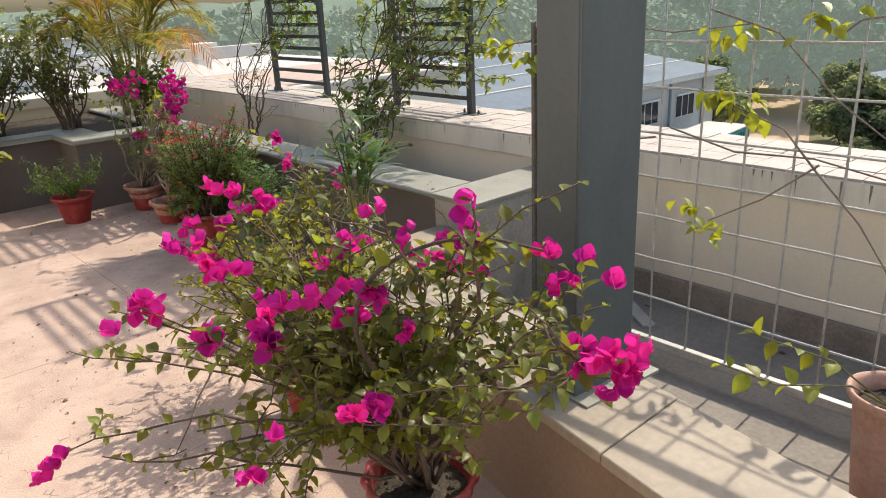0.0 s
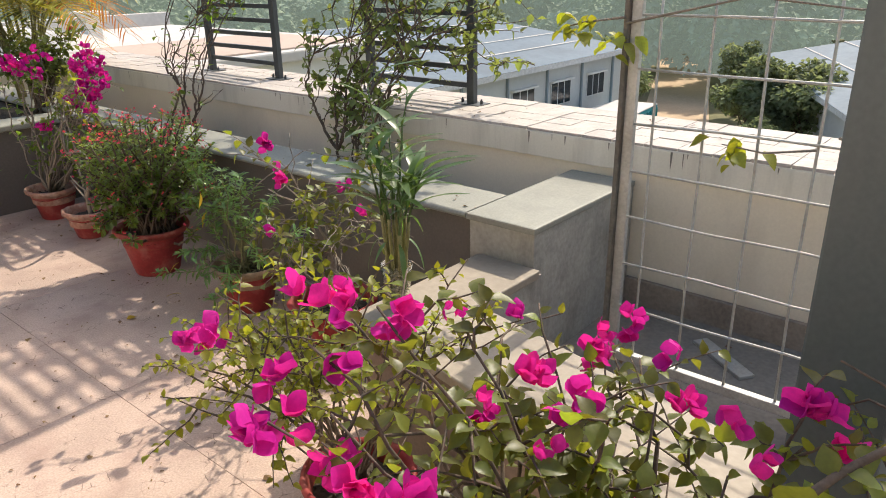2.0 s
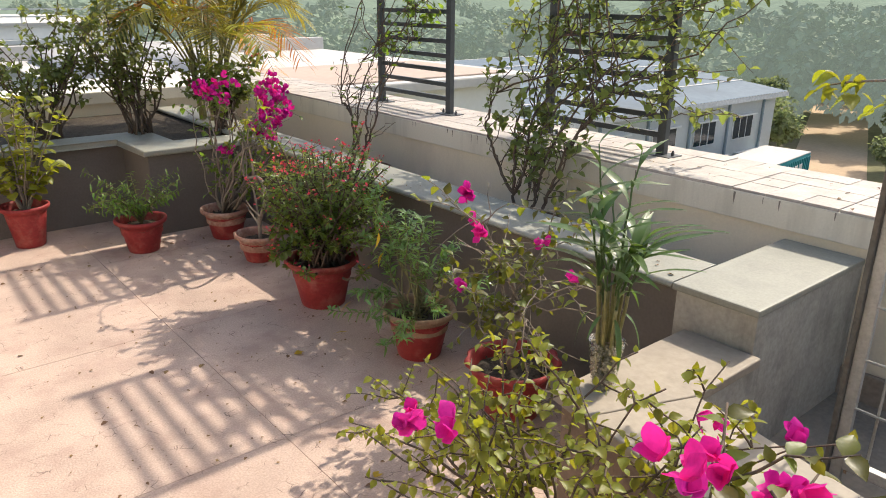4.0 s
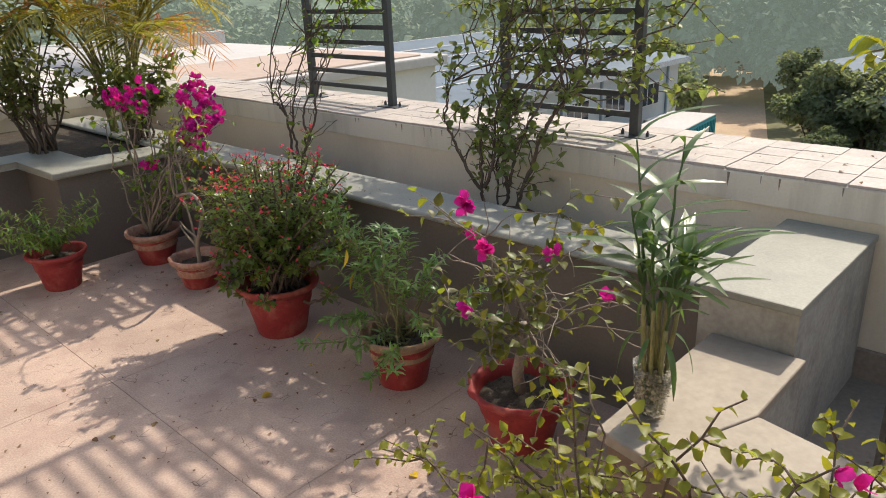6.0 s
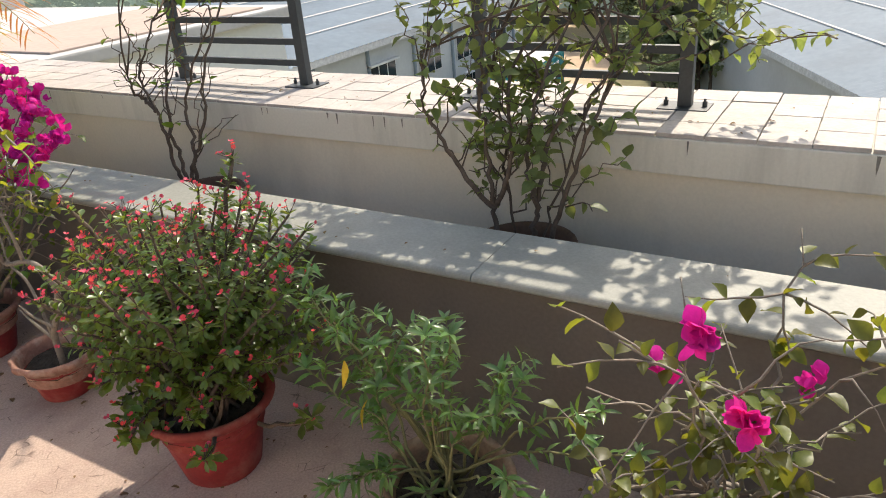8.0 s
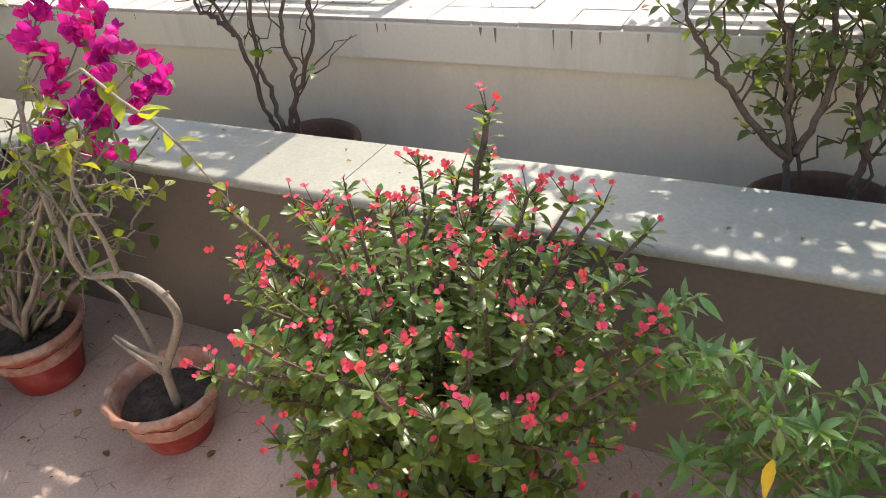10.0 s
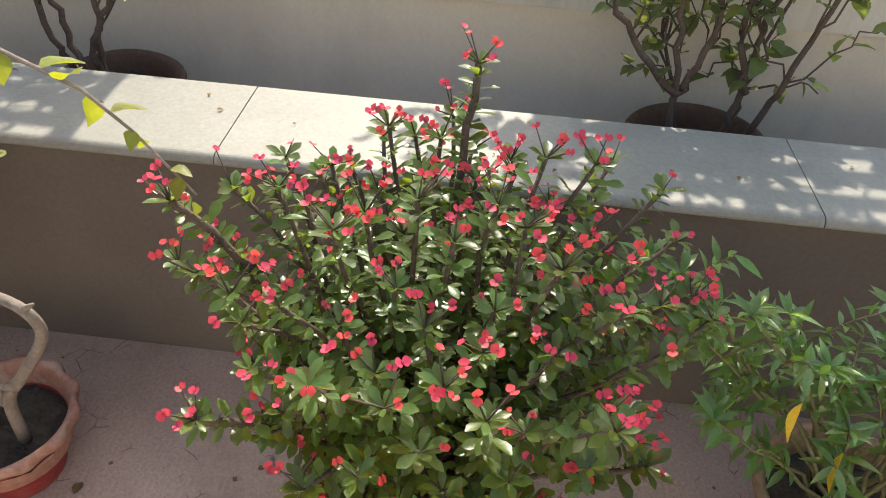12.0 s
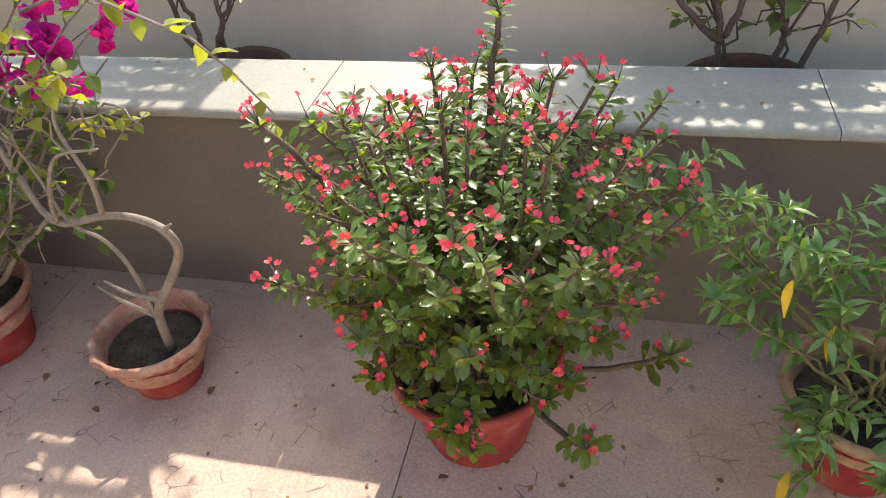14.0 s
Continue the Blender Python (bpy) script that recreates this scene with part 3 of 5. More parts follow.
def pot(owner, r, h, mat="terracotta", fluted=False, rim="clay_rim", tilt=0.0):
    """A flower pot with a flared lip that droops a little at its edge, soil inside."""
    rf = r * 0.60
    prof = [(0.001, 0.0), (rf * 0.96, 0.0), (rf, 0.006), (r * 0.74, h * 0.5), (r * 0.845, h - 0.048)]
    v, f = lathe(prof, 36)
    body = mesh_object("pot", v, f, mat, owner, smooth=True)
    k = 0.034 if fluted else 0.007
    prof = [(r * 0.84, h - 0.05), (r * 0.90, h - 0.036), (r * 0.985, h - 0.028), (r * 1.015, h - 0.014), (r * 0.995, h - 0.002), (r * 0.94, h), (r * 0.875, h - 0.012), (r * 0.83, h - 0.04), (r * 0.79, h - 0.10)]
    v, f = lathe(prof, 78 if fluted else 36, k, 13 if fluted else 5, 1)
    rr = random.Random(int(r * 1000) + len(bpy.data.objects))
    a0 = rr.uniform(0, 6.28)
    v = [(x * (1 + 0.012 * math.sin(2 * math.atan2(y, x) + a0)), y * (1 - 0.01 * math.sin(3 * math.atan2(y, x) + a0)), z + 0.003 * math.sin(math.atan2(y, x) * 2 + a0)) for x, y, z in v]
    mesh_object("rim", v, f, rim, body, smooth=True)
    prof = [(r * 0.83, h - 0.062), (r * 0.66, h - 0.052), (r * 0.5, h - 0.05), (r * 0.33, h - 0.046), (r * 0.16, h - 0.043), (0.001, h - 0.04)]
    v, f = lathe(prof, 28)
    v = [(x, y, z + rr.uniform(-0.007, 0.007)) for x, y, z in v]
    mesh_object("soil", v, f, "soil", owner, smooth=True)
    crumbs = Heap()
    for _ in range(60):
        a, q, c = rr.uniform(0, 6.28), r * 0.78 * math.sqrt(rr.random()), rr.uniform(0.003, 0.008)
        o = np.array([q * math.cos(a), q * math.sin(a), h - 0.05])
        crumbs.add(np.array([(1, 0.2, 0), (-0.2, 1, 0), (-1, 0, 0), (0, -1, 0.1), (0.1, 0, 0.9)]) * c + o, [(0, 1, 4), (1, 2, 4), (2, 3, 4), (3, 0, 4)])
    crumbs.make("soil_crumb", "soil", owner, smooth=False, kind="stuff")


def bend(p0, p1, lift, r, wiggle=0.02, n=9, side=0.0):
    """A branch from p0 to p1, rising first and then arching over."""
    p0, p1 = np.array(p0, float), np.array(p1, float)
    c = p0 + (p1 - p0) * 0.4 + np.array([r.uniform(-side, side), r.uniform(-side, side), lift])
    t = np.linspace(0, 1, n)[:, None]
    P = (1 - t) ** 2 * p0 + 2 * t * (1 - t) * c + t * t * p1
    w = np.array([[r.uniform(-wiggle, wiggle) for _ in range(3)] for _ in range(n)])
    w[0] = w[-1] = 0
    return P + w


class Shoots:
    """Branches, leaves and flowers of one plant, gathered before they are built."""
    def __init__(self, owner, seed, wood_mat="bark"):
        self.wood_mat, self.owner, self.r, self.wood = wood_mat, owner, random.Random(seed), Heap()
        self.pos, self.dir, self.up, self.size = [], [], [], []

    def branch(self, P, r0, r1, sides=6):
        if r0 >= 0.0045:
            v, f = tube(P, np.linspace(r0, r1, len(P)), sides + 1)
            mesh_object("branch", v, f, self.wood_mat, self.owner, smooth=True)
            return
        self.wood.add(*tube(P, np.linspace(r0, r1, len(P)), sides))

    def leaf(self, p, d, size, up=(0, 0, 1)):
        r = self.r
        self.pos.append(p)
        self.dir.append(d)
        self.up.append((up[0] + r.uniform(-0.5, 0.5), up[1] + r.uniform(-0.5, 0.5), up[2] + r.uniform(-0.3, 0.3)))
        self.size.append(size)

    def leaves_along(self, P, count, size, start=0.3, out=1.0, along=0.5, droop=0.1):
        r, n = self.r, len(P)
        for i in range(count):
            s = start + (1 - start) * (i + r.random()) / count
            j = min(int(s * (n - 1)), n - 2)
            fr = s * (n - 1) - j
            p = P[j] * (1 - fr) + P[j + 1] * fr
            tan = P[j + 1] - P[j]
            tan = tan / (np.linalg.norm(tan) + 1e-9)
            a = i * 2.4 + r.uniform(-0.5, 0.5)
            u = np.cross(tan, (0.3, 0.2, 0.93))
            u /= np.linalg.norm(u) + 1e-9
            w = np.cross(tan, u)
            d = out * (u * math.cos(a) + w * math.sin(a)) + along * tan + np.array([0, 0, -droop])
            self.leaf(p, d, size * r.uniform(0.6, 1.2))

    def build(self, shape, leaf_mat, wood_mat, singles=0):
        self.wood.make("twigwork", wood_mat, self.owner, kind="stuff")
        put_leaves(self.owner, shape, leaf_mat, self.pos, self.dir, self.up, self.size, singles)


def bougainvillea(owner, seed, base, flowers, extra, leaf_size, leaf_mat, wood_mat, twigs=3, twig_leaves=6, trunk=0.011, lift=0.22, heads=2, singles=150, bare=0.0):
    """Arching branches to every flower head and bare tip, with side twigs full of leaves."""
    s = Shoots(owner, seed, wood_mat)
    r = s.r
    base = np.array(base, float)
    for k, tip in enumerate(list(flowers) + list(extra)):
        tip = np.array(tip, float)
        b = base + np.array([r.uniform(-0.03, 0.03), r.uniform(-0.03, 0.03), 0])
        P = bend(b, tip, lift * r.uniform(0.5, 1.4), r, 0.016, 11, 0.2)
        s.branch(P, trunk * r.uniform(0.45, 1.0), 0.0018, 5)
        if r.random() > bare:
            s.leaves_along(P, int(twig_leaves * 1.6), leaf_size, 0.35)
        for _ in range(twigs):
            j = r.randrange(4, 10)
            q = P[j] + np.array([r.uniform(-0.16, 0.16), r.uniform(-0.16, 0.16), r.uniform(-0.12, 0.13)])
            T = bend(P[j], q, r.uniform(-0.02, 0.05), r, 0.006, 5)
            s.branch(T, 0.0028, 0.0012, 4)
            if r.random() > bare:
                s.leaves_along(T, twig_leaves, leaf_size, 0.1)
        if k < len(flowers):
            lone = tip[2] > 1.15
            for _ in range(1 if lone else heads):
                o = [0, 0, 0] if lone else [r.gauss(0, 0.032) for _ in range(3)]
                set_flower(owner, BRACTS[3 if lone else r.randrange(4)], tip + np.array(o), r, r.uniform(0.65, 1.05))
    s.build(OVATE, leaf_mat, wood_mat, singles)


def smooth(points, n=5):
    """A rounder line through the points."""
    P = [np.array(p, float) for p in points]
    P = [2 * P[0] - P[1]] + P + [2 * P[-1] - P[-2]]
    out = []
    for a, b, c, d in zip(P, P[1:], P[2:], P[3:]):
        for k in range(n):
            t = k / n
            out.append(0.5 * (2 * b + (c - a) * t + (2 * a - 5 * b + 4 * c - d) * t * t + (3 * b - a - 3 * c + d) * t ** 3))
    return np.array(out + [P[-2]])


def local(points, place):
    return [(x - place[0], y - place[1], z - place[2]) for x, y, z in points]


# the big bougainvillea by the ledge
P1 = (0.75, 1.07, 0.0)
big = thing("bougainvillea", P1, "large bougainvillea with magenta flowers arching out of a clay pot", "potted plant", "potted bougainvilleas")
pot(big, 0.165, 0.30, "terracotta", True, "terracotta")
heads = [(0.46, 1.40, 1.11), (0.40, 1.42, 1.09), (0.48, 1.37, 1.13), (0.29, 1.37, 1.05), (0.37, 1.35, 1.03), (0.33, 1.30, 1.07), (0.30, 1.20, 1.00), (0.13, 1.24, 0.97), (0.14, 1.30, 0.94), (0.30, 1.0, 0.97),
         (0.41, 0.70, 1.23), (0.48, 0.54, 1.26), (0.80, 0.57, 1.04), (0.83, 0.55, 1.02), (0.62, 0.68, 1.16), (0.52, 0.22, 1.03), (0.50, 0.24, 1.06), (-0.07, 1.49, 0.555), (0.13, 0.71, 0.84), (0.31, 0.91, 1.01),
         (0.52, 1.00, 0.92), (0.49, 0.85, 0.97), (0.34, 0.70, 0.88), (0.17, 0.95, 0.97), (0.75, 0.88, 0.98), (0.51, 0.33, 1.04)]
more = [(0.44, 0.95, 0.95), (0.56, 1.14, 0.97), (0.34, 1.15, 0.97), (0.64, 0.94, 0.97), (0.72, 1.07, 0.98), (0.65, 1.28, 0.95), (1.22, 1.40, 0.74), (1.27, 1.42, 0.72)]
tips = [(0.08, 1.05, 0.95), (0.10, 0.95, 0.80), (0.12, 0.85, 0.78), (0.43, 0.48, 0.87), (0.65, 0.56, 1.02), (0.57, 1.05, 1.06), (0.6, 1.32, 1.08), (0.78, 0.75, 1.13), (0.73, 1.55, 1.05),
        (0.85, 1.35, 1.0), (0.95, 1.2, 0.9), (1.0, 1.5, 0.85), (0.2, 0.85, 0.70), (0.6, 0.6, 0.75), (0.25, 1.35, 0.8), (0.9, 0.9, 0.8), (1.05, 0.65, 0.85), (0.45, 1.2, 0.85), (0.6, 1.0, 0.88), (0.75, 1.3, 0.85), (0.8, 1.15, 0.9), (0.3, 1.25, 0.88), (0.6, 1.25, 0.92), (0.12, 1.46, 0.775), (0.02, 1.40, 0.56), (0.15, 1.11, 0.61)]
bougainvillea(big, 3, (0, 0, 0.27), local(heads + more, P1), local(tips, P1), 0.036, "leaf_olive", "bark", 5, 9, 0.009, 0.22, 2, 290, bare=0.1)
s = Shoots(big, 4, "bark")
for pts in ([(0.74, 1.02, 0.27), (0.66, 0.95, 0.48), (0.54, 0.90, 0.72), (0.45, 0.88, 0.90), (0.47, 0.86, 1.02), (0.56, 0.82, 1.08), (0.68, 0.74, 1.10), (0.80, 0.62, 1.06)],
            [(0.77, 1.03, 0.27), (0.80, 0.92, 0.50), (0.82, 0.80, 0.70), (0.88, 0.64, 0.80), (0.94, 0.50, 0.80)]):
    P = smooth(local(pts, P1))
    s.branch(P, 0.0085, 0.003, 7)
    s.leaves_along(P, 16, 0.05, 0.45)
s.build(OVATE, "leaf_olive", "bark", 16)

# yellow-green bougainvillea in a red pot behind it
P2 = (0.96, 1.98, 0.0)
lime = thing("bougainvillea", P2, "yellow-green bougainvillea with few pink flowers in a red clay pot", "potted plant", "potted bougainvilleas")
pot(lime, 0.16, 0.26, "terracotta", False, "terracotta")
heads = [(0.63, 2.15, 0.72), (0.73, 2.28, 0.63), (0.63, 2.01, 0.80), (1.05, 1.75, 0.78), (1.20, 1.62, 0.74), (0.68, 2.05, 0.79)]
tips = [(0.94, 2.52, 0.65), (1.03, 2.75, 0.45), (0.76, 2.62, 0.47), (0.95, 2.8, 0.43), (1.15, 2.62, 0.46), (1.2, 2.6, 0.45), (0.85, 2.4, 0.72), (1.05, 2.25, 0.83), (0.75, 1.8, 0.85), (0.9, 1.75, 0.92), (1.1, 1.95, 0.85),
        (1.22, 1.8, 0.85), (0.6, 2.3, 0.55), (0.7, 2.45, 0.55), (1.15, 2.3, 0.7), (0.85, 2.05, 0.92), (0.95, 2.2, 0.88), (1.28, 1.55, 0.75)]
bougainvillea(lime, 5, (0, 0, 0.22), local(heads, P2), local(tips, P2), 0.030, "leaf_lime", "bark", 5, 10, 0.007, 0.14, 1, 250)

# sparse bougainvillea with a thick trunk
P3 = (1.70, 2.915, 0.0)
sparse = thing("bougainvillea", P3, "sparse bougainvillea with bare twigs in a fluted red pot", "potted plant", "potted bougainvilleas")
pot(sparse, 0.185, 0.24, "terracotta", True, "terracotta")
trunk = Heap()
trunk.add(*tube([(0, 0, 0.18), (-0.005, 0.012, 0.28), (0.012, 0.0, 0.38), (0.004, -0.01, 0.47)], [0.024, 0.02, 0.021, 0.016], 9))
trunk.make("trunk", "pale_bark", sparse)
heads = [(1.43, 3.04, 0.93), (1.45, 2.92, 0.88), (1.51, 2.43, 0.75), (1.40, 2.89, 0.61), (1.68, 2.77, 0.76), (1.60, 2.95, 0.78)]
tips = [(1.88, 2.85, 0.95), (1.75, 2.6, 0.88), (1.5, 3.1, 0.6), (1.4, 2.75, 0.5), (1.55, 2.6, 0.45), (1.8, 2.7, 0.6), (1.85, 3.05, 0.6), (1.65, 2.45, 0.6), (1.5, 2.6, 0.7), (1.6, 3.15, 0.7), (1.48, 2.55, 0.32),
        (1.42, 2.65, 0.28), (1.38, 2.95, 0.5), (1.62, 3.0, 0.95)]
bougainvillea(sparse, 8, (0, 0, 0.44), local(heads, P3), local(tips, P3), 0.042, "leaf_olive", "pale_bark", 4, 5, 0.006, 0.05, 1, 150, bare=0.25)

# bougainvillea in the far corner, and the small pot whose bare bent stem leans to it
P4 = (1.75, 5.78, 0.0)
corner = thing("bougainvillea", P4, "tall bougainvillea with purple-magenta flowers in a red pot", "potted plant", "potted bougainvilleas")
pot(corner, 0.165, 0.21, "terracotta", False, "clay_rim")
heads = [(1.66, 5.70, 1.0), (1.77, 5.65, 0.99), (1.75, 5.70, 1.09), (1.98, 5.55, 1.05), (1.95, 5.50, 0.87), (2.02, 5.42, 1.0), (2.0, 5.35, 0.97), (1.95, 5.28, 1.05), (1.92, 5.2, 1.0), (1.92, 5.14, 0.97), (1.88, 5.12, 0.93), (1.9, 5.4, 0.86),
         (1.88, 5.42, 0.80), (1.86, 5.32, 0.82), (1.95, 5.5, 0.95), (1.71, 5.6, 0.64), (1.63, 5.7, 1.04), (1.9, 5.3, 0.88), (1.95, 5.45, 0.70)]
tips = [(1.6, 5.6, 0.6), (1.75, 5.45, 0.45), (1.95, 5.6, 0.5), (1.6, 5.8, 0.9), (1.85, 5.75, 1.1), (2.1, 5.6, 1.1), (2.05, 5.3, 0.75), (1.8, 5.2, 0.6), (1.7, 5.3, 0.75)]
bougainvillea(corner, 11, (0, 0, 0.17), local(heads, P4), local(tips, P4), 0.042, "leaf", "pale_bark", 4, 4, 0.011, 0.12, 4, 150, bare=0.3)

P5 = (1.72, 5.21, 0.0)
bent = thing("bougainvillea", P5, "small fluted clay pot with a bare bent stem", "potted plant", "potted bougainvilleas")
pot(bent, 0.15, 0.18, "terracotta", True, "clay_rim")
s = Shoots(bent, 21, "pale_bark")
stem = np.array(local([(1.70, 5.15, 0.13), (1.70, 5.14, 0.26), (1.695, 5.08, 0.35), (1.69, 5.01, 0.46), (1.68, 5.005, 0.53), (1.69, 5.07, 0.555), (1.70, 5.16, 0.55), (1.70, 5.30, 0.52), (1.72, 5.36, 0.60), (1.76, 5.42, 0.72), (1.82, 5.46, 0.9)], P5))
s.branch(smooth(stem), 0.0125, 0.006, 8)
for pts in ([(1.70, 5.15, 0.24), (1.69, 5.15, 0.40), (1.695, 5.19, 0.48), (1.70, 5.27, 0.53), (1.73, 5.33, 0.66), (1.70, 5.36, 0.86)], [(1.70, 5.14, 0.24), (1.68, 5.21, 0.31), (1.67, 5.25, 0.36)],
            [(1.69, 5.10, 0.31), (1.66, 5.16, 0.36), (1.65, 5.2, 0.40)], [(1.68, 5.01, 0.54), (1.675, 4.985, 0.56)], [(1.70, 5.17, 0.55), (1.68, 5.14, 0.66), (1.67, 5.15, 0.80), (1.7, 5.1, 0.9)],
            [(1.70, 5.30, 0.52), (1.66, 5.24, 0.62), (1.66, 5.18, 0.72), (1.64, 5.05, 0.76)]):
    s.branch(smooth(local(pts, P5)), 0.007, 0.0025, 6)
for k in range(26):
    p = np.array(local([(s.r.uniform(1.64, 1.8), s.r.uniform(5.05, 5.45), s.r.uniform(0.55, 0.95))], P5)[0])
    T = bend(p, p + np.array([s.r.uniform(-0.1, 0.1), s.r.uniform(-0.14, 0.1), s.r.uniform(-0.05, 0.12)]), 0.03, s.r, 0.008, 6)
    s.branch(T, 0.0032, 0.0012, 4)
    if k % 2:
        s.leaves_along(T, 5, 0.04, 0.3)
long_twig = np.array(local([(1.76, 5.2, 0.98), (1.68, 5.0, 1.05), (1.62, 4.85, 1.03), (1.60, 4.75, 1.0), (1.60, 4.70, 0.95), (1.60, 4.64, 0.87)], P5))
s.branch(long_twig, 0.004, 0.0015, 5)
s.leaves_along(long_twig, 12, 0.045, 0.2)
s.build(OVATE, "leaf_lime", "pale_bark", 60)

# crown of thorns with its many red flowers
P6 = (1.68, 4.36, 0.0)
thorn = thing("crown_of_thorns", P6, "dense thorny bush full of small red flowers in clay pot", "potted plant")
pot(thorn, 0.197, 0.265, "terracotta", False, "orange_clay")
s = Shoots(thorn, 31, "bark")
r = s.r
spines = Heap()


def spiny(P, r0, r1, thick=26):
    s.branch(P, r0, r1, 6)
    for i in range(thick):
        j = r.randrange(0, len(P) - 1)
        p = P[j] + (P[j + 1] - P[j]) * r.random()
        d = np.array([r.uniform(-1, 1), r.uniform(-1, 1), r.uniform(-0.6, 0.6)])
        d *= 0.014 / (np.linalg.norm(d) + 1e-6)
        spines.add([p + d, p + (0.0022, 0, 0), p + (-0.0011, 0.002, 0), p + (-0.0011, -0.002, 0)], [(0, 1, 2), (0, 2, 3), (0, 3, 1)])


def rosette(P, count, size, flowers):
    s.leaves_along(P, count, size, 0.3, 1.0, 0.55, -0.1)
    top = P[-1]
    for k in range(7):
        a = k * 0.9 + r.random()
        s.leaf(top, (math.cos(a), math.sin(a), r.uniform(0.3, 1.2)), size * r.uniform(0.6, 1.05))
    for k in range(flowers):
        o = np.array([r.uniform(-0.035, 0.035), r.uniform(-0.035, 0.035), r.uniform(0.012, 0.05)])
        s.branch(np.array([top, top + o * 0.6, top + o]), 0.0014, 0.001, 4)
        set_flower(thorn, RED_FLOWER, top + o, r, r.uniform(0.62, 0.95), (r.uniform(-0.9, 0.3), r.uniform(-0.6, 0.5), r.uniform(0.35, 1.3)))


for k in range(124):
    a, q = k * 2.39996, (k + 0.5) / 124
    if q < 0.52:
        rad = 0.35 * math.sqrt(q / 0.52)
        z = r.uniform(0.73, 0.88) - 0.10 * (rad / 0.35) ** 2
    else:
        fall = (q - 0.52) / 0.48
        rad = (0.37 - 0.08 * fall) * r.uniform(0.8, 1.1)
        z = 0.74 - 0.38 * fall + r.uniform(-0.05, 0.05)
    tip = np.array([0.02 + rad * 0.92 * math.cos(a), rad * math.sin(a) - 0.02, z])
    b = np.array([0.1 * r.uniform(-1, 1), 0.1 * r.uniform(-1, 1), 0.21])
    P = bend(b, tip, 0.06 + 0.05 * (q > 0.52), r, 0.008, 9)
    spiny(P, 0.0065, 0.0035, 26)
    rosette(P, 26, 0.035, r.choice((3, 4, 4, 5, 6) if q < 0.45 else (1, 1, 2, 2, 3)))
    s.leaves_along(P, 28, 0.033, 0.55, 1.0, 0.4, -0.1)
for tip, lift in (((1.93, 4.32, 0.92), 0.2), ((1.645, 4.70, 0.82), 0.1), ((1.44, 4.62, 0.64), 0.05), ((1.69, 3.955, 0.30), -0.14), ((1.44, 4.10, 0.30), -0.06), ((1.5, 4.36, 0.24), 0.05), ((1.85, 3.97, 0.48), 0.0), ((1.7, 3.98, 0.70), 0.06)):
    P = bend((0.06, 0, 0.21), local([tip], P6)[0], lift, r, 0.006, 12)
    spiny(P, 0.008, 0.006, 60)
    if tip[2] > 0.3:
        rosette(P, 28, 0.036, 6)
        s.leaves_along(P, 30, 0.036, 0.62, 1.0, 0.3, -0.1)
    else:
        s.leaves_along(P, 12, 0.05, 0.86, 1.0, 0.4, -0.2)
        rosette(P, 0, 0.055, 4)
# flowering shoots that hang over the front of the rim
for tip in ((1.40, 4.345, 0.35), (1.38, 4.30, 0.33), (1.46, 4.50, 0.40), (1.50, 4.14, 0.40)):
    P = bend((-0.06, 0, 0.22), local([tip], P6)[0], 0.16, r, 0.008, 10)
    spiny(P, 0.006, 0.004, 36)
    s.leaves_along(P, 22, 0.044, 0.6, 1.0, 0.4, -0.2)
    rosette(P, 12, 0.050, 5)
spines.make("thorn_cover", "bark", thorn, smooth=False, kind="stuff")
s.build(SPOON, "leaf_dark", "bark", 290)

# shrub with lance leaves
P7 = (1.725, 3.555, 0.0)
shrub = thing("euphorbia_shrub", P7, "spreading shrub with glossy lance leaves in a red clay pot", "potted plant")
pot(shrub, 0.17, 0.235, "terracotta", False, "olive_rim")
s = Shoots(shrub, 41, "green_stem")
r = s.r
for tip in ((1.76, 4.04, 0.72), (1.78, 3.98, 0.68), (1.74, 3.94, 0.60), (1.7, 3.89, 0.68), (1.75, 3.86, 0.65), (1.8, 3.78, 0.6), (1.72, 3.73, 0.57), (1.66, 3.69, 0.5), (1.75, 3.63, 0.52), (1.6, 3.73, 0.27), (1.5, 3.58, 0.22), (1.45, 3.45, 0.16),
            (1.75, 3.85, 0.42), (1.73, 3.57, 0.66), (1.7, 3.5, 0.67), (1.75, 3.35, 0.56), (1.78, 3.42, 0.54), (1.7, 3.46, 0.45), (1.62, 3.51, 0.71), (1.5, 3.75, 0.3), (1.4, 3.8, 0.22), (1.85, 3.2, 0.45), (1.8, 3.1, 0.4), (1.6, 3.25, 0.35),
            (1.45, 3.3, 0.25), (1.85, 3.6, 0.6), (1.65, 3.9, 0.5), (1.82, 3.9, 0.55)):
    P = bend((r.uniform(-0.06, 0.06), r.uniform(-0.06, 0.06), 0.19), local([tip], P7)[0], r.uniform(0.02, 0.14), r, 0.01, 10, 0.05)
    s.branch(P, 0.005, 0.002, 5)
    s.leaves_along(P, 24, 0.048, 0.5, 0.9, 0.6, 0.0)
    for k in range(8):
        b = k * 0.8 + r.random()
        s.leaf(P[-1], (math.cos(b), math.sin(b), r.uniform(0.3, 1.1)), 0.047 * r.uniform(0.8, 1.1))
    j = r.randrange(5, 9)
    T = bend(P[j], P[j] + np.array([r.uniform(-0.1, 0.1), r.uniform(-0.1, 0.1), r.uniform(0.02, 0.1)]), 0.02, r, 0.005, 5)
    s.branch(T, 0.003, 0.0015, 4)
    s.leaves_along(T, 12, 0.044, 0.3, 1.0, 0.5, 0.0)
s.build(LANCE, "leaf_lance", "green_stem", 280)
